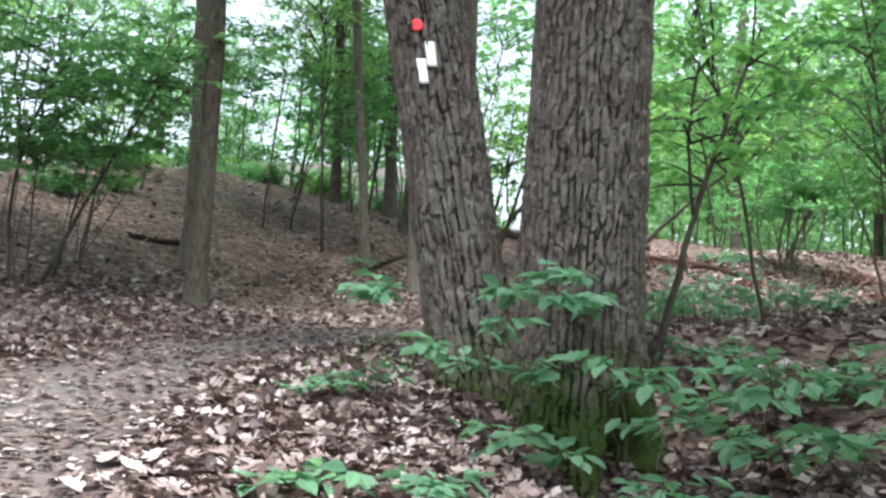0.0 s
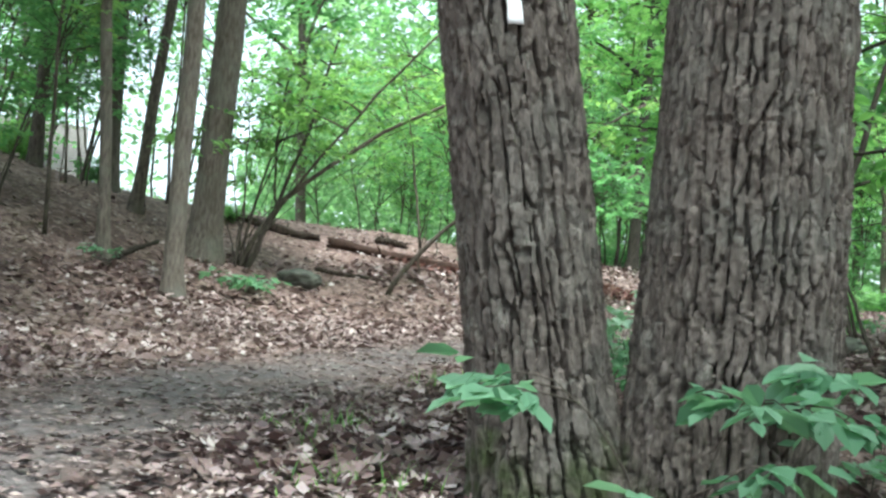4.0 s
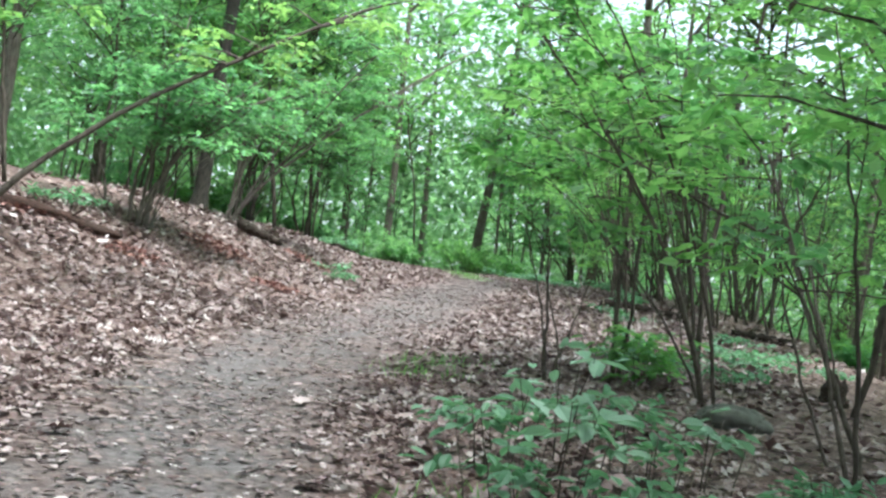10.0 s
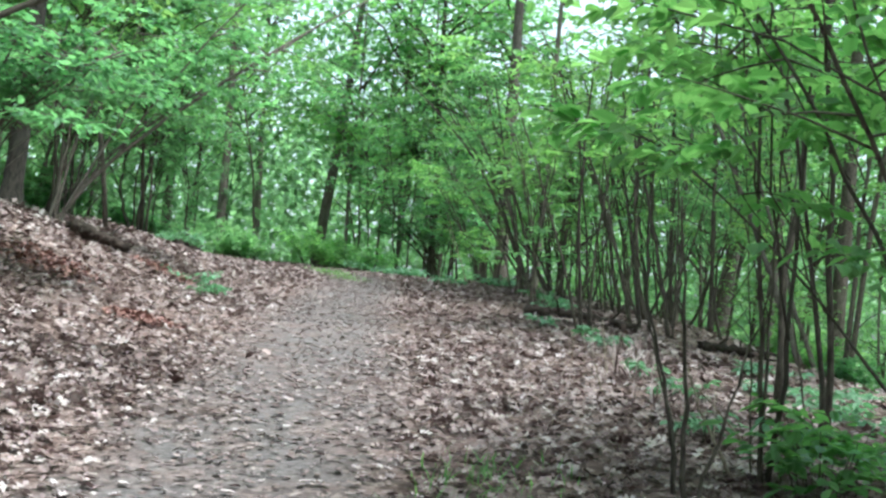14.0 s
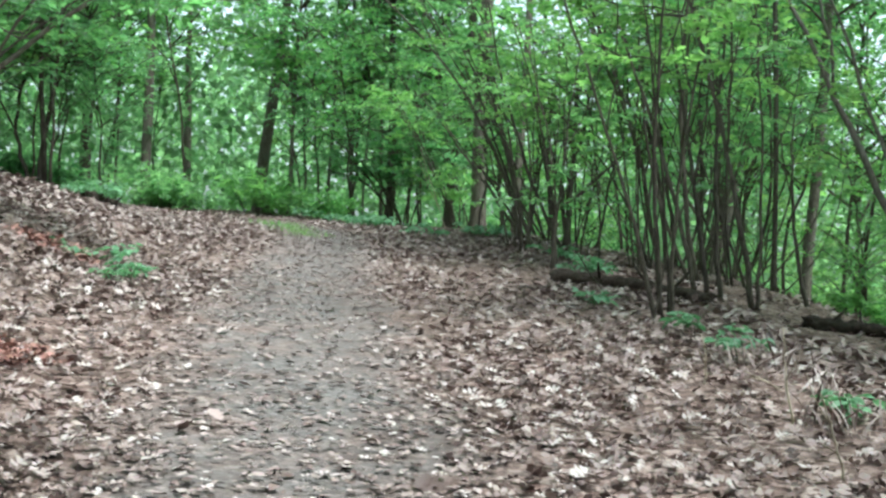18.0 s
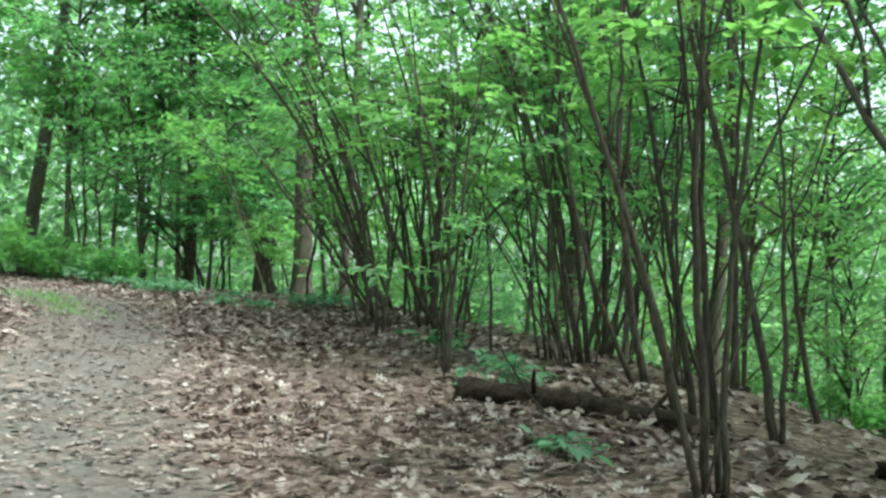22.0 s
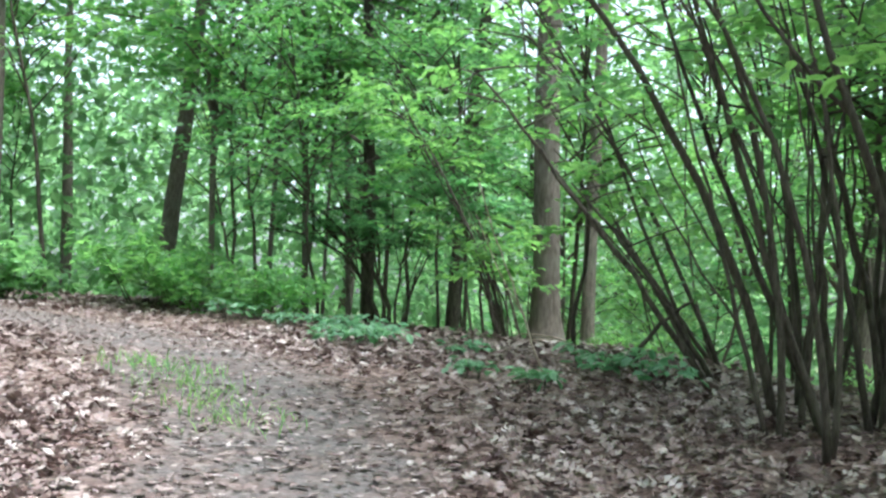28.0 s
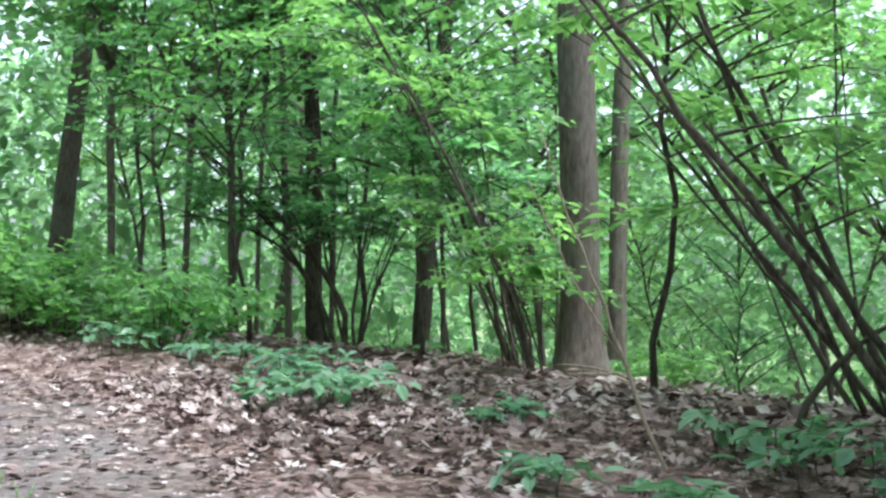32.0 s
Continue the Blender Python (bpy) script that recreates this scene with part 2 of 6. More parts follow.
LEAF_BRIGHT = leaf_material("leaf_bright", (0.07, 0.165, 0.054), (0.104, 0.218, 0.074), (0.148, 0.28, 0.106), (2.35, 2.2, 1.5), 0.55)
LEAF_SHADE = leaf_material("leaf_shade", (0.064, 0.152, 0.066), (0.092, 0.204, 0.09), (0.13, 0.262, 0.12), (2.25, 2.2, 1.55), 0.55)
# distant leaves: haze painted in as a greyer green
LEAF_HAZED = leaf_material("leaf_hazed", (0.068, 0.148, 0.068), (0.096, 0.193, 0.094), (0.135, 0.245, 0.13), (2.3, 2.2, 1.7), 0.62)
# broad seedling leaves: the sky's sheen is put into a paler green
LEAF_SHEEN = leaf_material("leaf_sheen", (0.13, 0.23, 0.14), (0.17, 0.28, 0.18), (0.23, 0.34, 0.24), (1.6, 1.7, 1.4), 0.35)
LEAF_HERB = leaf_material("leaf_herb", (0.082, 0.18, 0.095), (0.12, 0.235, 0.135), (0.17, 0.3, 0.185), (1.7, 1.8, 1.4), 0.4)
BARK_FURROWED = bark_material("bark_furrowed", (0.07, 0.058, 0.05), (0.2, 0.174, 0.153), (0.18, 0.175, 0.155), 0.35, 0.022, moss=1.25)
BARK_GREY = bark_material("bark_grey", (0.075, 0.06, 0.05), (0.17, 0.145, 0.12), (0.14, 0.14, 0.115), 0.25, 0.02)
BARK_DARK = bark_material("bark_dark", (0.036, 0.029, 0.023), (0.105, 0.087, 0.07), (0.1, 0.095, 0.07), 0.3, 0.013)
BARK_BLACK = bark_material("bark_black", (0.014, 0.012, 0.01), (0.05, 0.042, 0.034), (0.04, 0.042, 0.03), 0.3, 0.013)
DEADWOOD = bark_material("deadwood", (0.012, 0.009, 0.007), (0.05, 0.034, 0.026), (0.032, 0.028, 0.02), 1.0, 0.012)
ROTTEN_WOOD = bark_material("rotten_wood", (0.016, 0.009, 0.007), (0.06, 0.031, 0.023), (0.03, 0.02, 0.015), 1.0, 0.014)
DRY_WOOD = bark_material("dry_wood", (0.2, 0.15, 0.11), (0.38, 0.32, 0.26), (0.26, 0.22, 0.18), 0.4, 0.004)
DEAD_LEAF = litter_material("dead_leaf", (0.88, 0.87, 0.85))
OAK_LEAF = litter_material("oak_leaf", (0.88, 0.84, 0.82), True)
RED_LEAF = litter_material("red_leaf", (0.85, 0.55, 0.48))
EARTH = ground_material("leaf_mould")
ROCK = plain_material("rock", (0.04, 0.042, 0.032), (0.13, 0.128, 0.105), 9, 0.85, 0.02)
WHITE_PAINT = plain_material("white_paint", (0.74, 0.75, 0.76), (0.84, 0.85, 0.86), 30, 0.6)
RED_PLASTIC = plain_material("red_plastic", (0.6, 0.02, 0.03), (0.68, 0.035, 0.04), 30, 0.4)

# ---- the lie of the land: a trail with a bank on one side and a falling shoulder on the other ----
LINE = [(2.6, -6.0, -0.55), (1.2, -2.5, -0.25), (0.0, 0.0, -0.05), (-1.0, 1.8, 0.13), (-1.85, 3.5, 0.42), (-2.2, 6.3, 0.86),
        (-2.25, 8.1, 1.12), (-1.65, 10.1, 1.38), (-0.3, 12.05, 1.58), (2.75, 15.4, 1.97), (5.6, 17.7, 2.3), (8.65, 19.8, 2.58),
        (10.55, 21.4, 2.77), (13.25, 23.5, 3.06), (15.2, 24.85, 3.24), (17.1, 26.1, 3.42), (18.6, 27.2, 3.62), (20.3, 28.8, 3.85),
        (22.2, 31.2, 3.98), (23.5, 35.0, 4.15), (24.5, 40.0, 4.2), (25.0, 48.0, 4.2)]
SIDE = [(-60, -9.0), (-30, -6.0), (-18, -3.6), (-11, -1.6), (-8, -0.55), (-6, 0.0), (-4.5, 0.12), (-3.2, 0.12), (-2.3, 0.08), (-1.4, 0.03), (0, 0.0)]
# heights over the trail on its bank side: a row for each place along it (metres), a column for each distance out
BANK_OUT = (0, 1.2, 1.8, 2.9, 4.2, 5.5, 7.5, 10.5, 14, 20, 30, 60)
BANK = {8: (0, 0.02, 0.09, 0.31, 0.63, 0.97, 1.42, 2.1, 2.75, 3.8, 5.6, 8.5), 14: (0, 0.02, 0.1, 0.3, 0.6, 0.99, 1.5, 2.15, 2.75, 3.75, 5.5, 8.0),
        18: (0, 0.02, 0.1, 0.27, 0.53, 1.03, 1.68, 2.25, 2.8, 3.6, 5.0, 7.0), 21: (0, 0.02, 0.07, 0.14, 0.44, 1.06, 1.9, 2.65, 3.0, 3.6, 4.6, 6.5),
        24: (0, 0.02, 0.05, 0.1, 0.42, 1.0, 1.98, 2.9, 3.2, 4.0, 5.2, 8.0), 27: (0, 0.02, 0.04, 0.15, 0.58, 0.96, 1.72, 2.45, 2.7, 3.2, 4.2, 6.0),
        30: (0, 0.02, 0.06, 0.24, 0.82, 1.15, 1.66, 1.7, 1.6, 1.6, 1.8, 2.5), 33: (0, 0.02, 0.1, 0.4, 0.95, 1.2, 1.55, 1.35, 1.0, 0.6, 0.2, -0.5),
        36: (0, 0.02, 0.1, 0.53, 0.97, 1.25, 1.2, 0.95, 0.7, 0.3, -0.3, -1.0), 40: (0, 0.02, 0.09, 0.5, 0.65, 0.78, 0.75, 0.6, 0.4, 0.0, -0.6, -1.5),
        46: (0, 0.0, 0.0, 0.05, 0.3, 0.58, 0.62, 0.4, 0.1, -0.4, -1.0, -2.0)}
def dense(rows, step=0.25):
    rows = np.array(rows, float)
    keys = np.concatenate(([0], np.cumsum(np.linalg.norm(np.diff(rows[:, :2], axis=0), axis=1))))
    s = np.arange(0, keys[-1], step)
    pts = np.stack([np.interp(s, keys, rows[:, k]) for k in range(3)], 1)
    for _ in range(8):
        pts[1:-1] = 0.25 * pts[:-2] + 0.5 * pts[1:-1] + 0.25 * pts[2:]
    return pts
TRAIL = dense(LINE)
TANGENT = np.gradient(TRAIL[:, :2], axis=0)
TANGENT /= np.linalg.norm(TANGENT, axis=1)[:, None]
def offset(x, y, along=False):
    """Signed distance from the trail (left of it positive), the trail's height there and, if asked for, the metres along it."""
    x, y = np.atleast_1d(np.asarray(x, float)), np.atleast_1d(np.asarray(y, float))
    side, level, way = np.empty(len(x)), np.empty(len(x)), np.empty(len(x))
    for a in range(0, len(x), 4000):
        dx, dy = x[a:a+4000, None] - TRAIL[None, :, 0], y[a:a+4000, None] - TRAIL[None, :, 1]
        d2 = dx * dx + dy * dy
        k = d2.argmin(1)
        r = np.arange(len(k))
        sign = np.sign(TANGENT[k, 0] * dy[r, k] - TANGENT[k, 1] * dx[r, k])
        side[a:a+4000] = sign * np.sqrt(d2[r, k])
        w = 1 / (d2 + 0.2) ** 2.5
        level[a:a+4000] = (w * TRAIL[:, 2]).sum(1) / w.sum(1)
        way[a:a+4000] = 0.25 * (w * np.arange(len(TRAIL))).sum(1) / w.sum(1)
    return (side, level, way) if along else (side, level)
def bank(way, side):
    """Height of the bank over the trail, between the rows and columns of BANK."""
    rows, keys = np.array([BANK[k] for k in sorted(BANK)], float), np.array(sorted(BANK), float)
    at = np.interp(way, keys, np.arange(len(keys)))
    low = np.minimum(at.astype(int), len(keys) - 2)
    part_way = at - low
    out = np.interp(side, BANK_OUT, np.arange(len(BANK_OUT)))
    near = np.minimum(out.astype(int), len(BANK_OUT) - 2)
    q = out - near
    return (rows[low, near] * (1 - q) + rows[low, near + 1] * q) * (1 - part_way) + (rows[low + 1, near] * (1 - q) + rows[low + 1, near + 1] * q) * part_way
def lumps(x, y):
    return (0.05 * np.sin(0.9 * x + 1.3 * np.sin(0.5 * y)) * np.cos(0.8 * y + 0.7 * np.sin(0.6 * x)) + 0.02 * np.sin(2.7 * x + 0.4) * np.sin(2.3 * y + 1.1 * np.sin(1.7 * x)))
def ground(x, y):
    x, y = np.atleast_1d(np.asarray(x, float)), np.atleast_1d(np.asarray(y, float))
    side, level, way = offset(x, y, True)
    rows = np.array(SIDE)
    rough = np.clip((np.abs(side) - 0.9) / 2.0, 0.15, 1.0)
    dip = 0.95 * np.exp(-((x - 1.35) / 0.95) ** 2 - ((y - 6.85) / 1.3) ** 2)
    return level - dip + np.where(side > 0, bank(way, side), np.interp(side, rows[:, 0], rows[:, 1])) + rough * lumps(x, y)


# ---- mesh helpers ----
def mesh(name, verts, faces, mat, smooth=True):
    """A mesh from arrays: faces is an (n, k) array or a list of such arrays."""
    data = bpy.data.meshes.new(name)
    groups = faces if isinstance(faces, list) else [faces]
    groups = [np.asarray(f, np.int32) for f in groups if len(f)]
    loops = np.concatenate([f.ravel() for f in groups])
    sizes = np.concatenate([np.full(len(f), f.shape[1], np.int32) for f in groups])
    data.vertices.add(len(verts))
    data.vertices.foreach_set("co", np.asarray(verts, np.float32).ravel())
    data.loops.add(len(loops))
    data.loops.foreach_set("vertex_index", loops)
    data.polygons.add(len(sizes))
    data.polygons.foreach_set("loop_start", np.concatenate(([0], np.cumsum(sizes)[:-1])).astype(np.int32))
    data.polygons.foreach_set("use_smooth", np.full(len(sizes), smooth))
    data.update(calc_edges=True)
    data.materials.append(mat)
    return data


def part(name, data, parent, label="", at=(0, 0, 0)):
    ob = new(name, data)
    ob.parent = parent
    ob.location = at
    return tagged(ob, label) if label else ob


def thing(name, place, label, category, group="", turn=0.0):
    ob = new(name)
    ob.empty_display_size = 0.1
    ob.matrix_basis = pose(*place, 0, 0, turn)
    return tagged(ob, label, category, group)


def height(x, y):
    return float(ground(x, y)[0])


def bezier(p0, p1, p2, n=11):
    u = np.linspace(0, 1, n)[:, None]
    return (1 - u) ** 2 * np.array(p0) + 2 * u * (1 - u) * np.array(p1) + u ** 2 * np.array(p2)


def tube(points, radii, seg=7, rng=None, wobble=0.0):
    """Verts and quads of a tapering limb along points, its ends closed to a point."""
    points, radii = np.asarray(points, float), np.asarray(radii, float)
    n = len(points)
    if rng is not None and wobble:
        points = points.copy()
        points[1:-1] += rng.normal(0, wobble, (n - 2, 3)) * np.array((1, 1, 0.4))
    way = np.gradient(points, axis=0)
    way /= np.linalg.norm(way, axis=1)[:, None] + 1e-9
    ref = np.where(np.abs(way[:, 2:3]) > 0.9, np.array([[1.0, 0, 0]]), np.array([[0, 0, 1.0]]))
    ref = np.array([ref[n // 2]] * n)
    side = np.cross(way, ref)
    side /= np.linalg.norm(side, axis=1)[:, None] + 1e-9
    up = np.cross(side, way)
    a = np.linspace(0, 2 * np.pi, seg, endpoint=False)
    r = radii[:, None] * (1 + (rng.normal(0, 0.05, (n, seg)) if rng is not None else 0))
    ring = points[:, None, :] + r[:, :, None] * (np.cos(a)[None, :, None] * side[:, None, :] + np.sin(a)[None, :, None] * up[:, None, :])
    verts = np.concatenate([ring.reshape(-1, 3), points[:1], points[-1:]])
    i, j = np.meshgrid(np.arange(n - 1), np.arange(seg), indexing="ij")
    k = (j + 1) % seg
    quads = np.stack([i * seg + j, i * seg + k, (i + 1) * seg + k, (i + 1) * seg + j], -1).reshape(-1, 4)
    j = np.arange(seg)
    caps = np.concatenate([np.stack([np.full(seg, n * seg), (j + 1) % seg, j], 1), np.stack([np.full(seg, n * seg + 1), (n - 1) * seg + j, (n - 1) * seg + (j + 1) % seg], 1)])
    return verts, quads, caps


def joined(pieces):
    """Joins (verts, quads, tris) pieces."""
    verts, quads, tris, base = [], [], [], 0
    for v, q, t in pieces:
        verts.append(v), quads.append(q + base), tris.append(t + base)
        base += len(v)
    return np.concatenate(verts), [np.concatenate(quads), np.concatenate(tris)]


OVAL = np.array([(0, 0, 0), (0.3, -0.27, 0.05), (0.68, -0.24, 0.05), (1, 0, -0.08), (0.68, 0.24, 0.05), (0.3, 0.27, 0.05)])
OVAL_FACES = np.array([(0, 1, 2, 3), (0, 3, 4, 5)])
KITE = np.array([(0, 0, 0), (0.45, -0.3, 0.05), (1, 0, -0.06), (0.45, 0.3, 0.05)])
KITE_FACES = np.array([(0, 1, 2, 3)])


def leaves(at, yaw, pitch, roll, size, shape=KITE, faces=KITE_FACES):
    """One leaf at each place: yaw about z, pitch of its length, roll about it."""
    n = len(at)
    cy, sy, cp, sp, cr, sr = np.cos(yaw), np.sin(yaw), np.cos(pitch), np.sin(pitch), np.cos(roll), np.sin(roll)
    along = np.stack([cy * cp, sy * cp, sp], 1)
    flat = np.stack([-sy, cy, np.zeros(n)], 1)
    over = np.cross(along, flat)
    side = flat * cr[:, None] + over * sr[:, None]
    top = np.cross(along, side)
    v = at[:, None, :] + size[:, None, None] * (shape[None, :, 0:1] * along[:, None, :] + shape[None, :, 1:2] * side[:, None, :] + shape[None, :, 2:3] * top[:, None, :])
    f = (np.arange(n)[:, None, None] * len(shape) + faces[None]).reshape(-1, faces.shape[1])
    return v.reshape(-1, 3), f


def spray_leaves(rng, base, tip, count, size):
    """Leaves in two flat ranks along twigs that run from base to tip (n x 3 each)."""
    n = len(base)
    u = (np.arange(count) + rng.uniform(0.1, 0.9, (n, count))) / count
    at = base[:, None, :] + (tip - base)[:, None, :] * u[:, :, None]
    at = at + rng.normal(0, 0.015, at.shape)
    at[:, :, 2] -= 0.1 * np.linalg.norm(tip - base, axis=1)[:, None] * u ** 2
    way = np.arctan2((tip - base)[:, 1], (tip - base)[:, 0])[:, None] + np.where(np.arange(count)[None] % 2, 1, -1) * (1.0 - 0.6 * u) + rng.normal(0, 0.35, (n, count))
    pitch = rng.normal(-0.2, 0.3, (n, count))
    roll = rng.normal(0, 0.35, (n, count))
    scale = size * rng.uniform(0.55, 1.25, (n, count))
    return at.reshape(-1, 3), way.ravel(), pitch.ravel(), roll.ravel(), scale.ravel()


# ---- ground ----
def spaced(lo, hi, step, far, grow=1.35):
    inner = list(np.arange(lo, hi + step / 2, step))
    out, gap = [hi], step
    while out[-1] < far:
        gap *= grow
        out.append(out[-1] + gap)
    back, gap = [lo], step
    while back[-1] > -far:
        gap *= grow
        back.append(back[-1] - gap)
    return np.array(back[:0:-1] + inner + out[1:])


def clump_noise(x, y, seed):
    """Smooth random field over the plan, about -1 to 1."""
    r = np.random.default_rng(seed)
    total = 0
    for k in range(6):
        f, a, p = r.uniform(0.25, 1.1), r.uniform(0, 6.28), r.uniform(0, 6.28)
        total = total + np.sin(f * (np.cos(a) * x + np.sin(a) * y) + p)
    return total / 2.5


def build_ground():
    xs, ys = spaced(-9, 34, 0.22, 900), spaced(-3, 44, 0.22, 900)
    gx, gy = np.meshgrid(xs, ys, indexing="ij")
    x, y = gx.ravel(), gy.ravel()
    side, level = offset(x, y)
    z = ground(x, y)
    bumps = 0.018 * clump_noise(7 * x, 7 * y, 5) * np.clip((np.abs(side) - 0.6) / 1.5, 0.1, 1)
    z = z + np.where((x > -12) & (x < 38) & (y > -6) & (y < 48), bumps, 0)
    n = len(ys)
    i, j = np.meshgrid(np.arange(len(xs) - 1), np.arange(n - 1), indexing="ij")
    faces = np.stack([i * n + j, (i + 1) * n + j, (i + 1) * n + j + 1, i * n + j + 1], -1).reshape(-1, 4)
    data = mesh("ground", np.stack([x, y, z], 1), faces, EARTH)
    worn = data.attributes.new("worn", "FLOAT", "POINT")
    worn.data.foreach_set("value", np.clip(1.0 - (np.abs(side - 0.1) / 1.35) ** 2, 0, 1).astype(np.float32) * 0.43)
    lawn = data.attributes.new("lawn", "FLOAT", "POINT")
    far = np.clip((y - 27.5 + 0.2 * x) / 2.0, 0, 1) * np.clip((3 - x) / 3, 0, 1) * np.clip((side - 8) / 2, 0, 1) + 0.6 * np.clip((np.abs(side) - 60) / 20, 0, 1)
    lawn.data.foreach_set("value", np.clip(far, 0, 1).astype(np.float32))
    return tagged(new("ground", data), "leaf-covered woodland slope with a trodden earth trail", "ground", kind="structure")


earth = build_ground()


def build_litter():
    """Fallen oak leaves lying over the slope, thinner on the trodden trail."""
    rng = np.random.default_rng(11)
    s = rng.uniform(0, len(TRAIL) - 1.001, 330000)
    k = s.astype(int)
    side = np.where(rng.random(len(s)) < 0.62, rng.uniform(-4.5, 5.0, len(s)), rng.normal(1, 6.5, len(s)))
    x = TRAIL[k, 0] - TANGENT[k, 1] * side + rng.normal(0, 0.15, len(s))
    y = TRAIL[k, 1] + TANGENT[k, 0] * side + rng.normal(0, 0.15, len(s))
    real, _ = offset(x, y)
    away = np.abs(real - 0.1)
    chance = np.clip(0.45 + 0.55 * np.clip((away - 0.3) / 0.9, 0, 1), 0, 1) * np.where(away > 6, 0.7, 1.0)
    heap = clump_noise(1.6 * x, 1.6 * y, 3)
    keep = (rng.random(len(x)) < chance * np.clip(0.62 + 0.35 * heap, 0.15, 1)) & (y > 3.0)
    x, y, away = x[keep], y[keep], away[keep]
    x, y, away = x[:130000], y[:130000], away[:130000]
    n = len(x)
    trodden = np.clip((away - 0.2) / 0.9, 0.3, 1)
    z = ground(x, y) + 0.012 + 0.045 * trodden * rng.random(n) ** 2
    size = rng.uniform(0.065, 0.15, n) * (0.5 + 0.5 * trodden) * np.where(y < 9.5, 1.15, 0.78)
    turn, dip, roll = rng.uniform(0, 6.283, n), rng.normal(0, 0.35, n) * trodden, rng.normal(0, 0.4, n) * trodden
    near, at = away < 3.4, np.stack([x, y, z], 1)
    v, f = leaves(at[near], turn[near], dip[near], roll[near], size[near], LITTER, LITTER_FACES)
    v2, f2 = leaves(at[~near], turn[~near], dip[~near], roll[~near], size[~near] * 1.2, KITE, KITE_FACES)
    # small trodden leaves and scraps along the trail itself
    s = rng.uniform(30, len(TRAIL) - 1.001, 9000)
    k = s.astype(int)
    side = rng.normal(0.1, 0.75, len(s))
    x = TRAIL[k, 0] - TANGENT[k, 1] * side + rng.normal(0, 0.12, len(s))
    y = TRAIL[k, 1] + TANGENT[k, 0] * side + rng.normal(0, 0.12, len(s))
    m = len(x)
    v3, f3 = leaves(np.stack([x, y, ground(x, y) + 0.012 + 0.012 * rng.random(m)], 1), rng.uniform(0, 6.283, m), rng.normal(0, 0.12, m), rng.normal(0, 0.15, m), rng.uniform(0.025, 0.085, m), OVAL, OVAL_FACES)
    v2, f2 = np.concatenate([v2, v3]), np.concatenate([f2, f3 + len(v2)])
    ob = new("leaf_litter", mesh("leaf_litter", np.concatenate([v, v2]), [f, f2 + len(v)], DEAD_LEAF, smooth=False))
    tagged(ob, "dry tan and brown fallen oak leaves covering the slope", "leaf litter", kind="stuff")


LITTER = np.array([(-0.5, 0, 0.1), (-0.17, 0, 0.02), (0.18, 0, 0.02), (0.55, 0, 0.14), (-0.24, 0.3, 0.06), (0.06, 0.42, 0.1), (0.4, 0.27, 0.08),
                   (-0.24, -0.3, 0.05), (0.06, -0.4, 0.12), (0.38, -0.28, 0.07)])
LITTER_FACES = np.array([(0, 1, 4), (1, 2, 5), (2, 3, 6), (1, 0, 7), (2, 1, 8), (3, 2, 9)])
build_litter()


# ---- the twin-stemmed tree with the trail blazes ----
def value_noise(rng, u, v, cols, rows):
    """Smooth noise on a grid that closes round u (0 to 1)."""
    grid = rng.uniform(-1, 1, (cols, rows + 2))
    a, b = (u % 1) * cols, np.clip(v, 0, 0.9999) * rows
    i, j = a.astype(int), b.astype(int)
    p, q = a - i, b - j
    p, q = p * p * (3 - 2 * p), q * q * (3 - 2 * q)
    i0, i1 = i % cols, (i + 1) % cols
    return (grid[i0, j] * (1 - p) + grid[i1, j] * p) * (1 - q) + (grid[i0, j + 1] * (1 - p) + grid[i1, j + 1] * p) * q


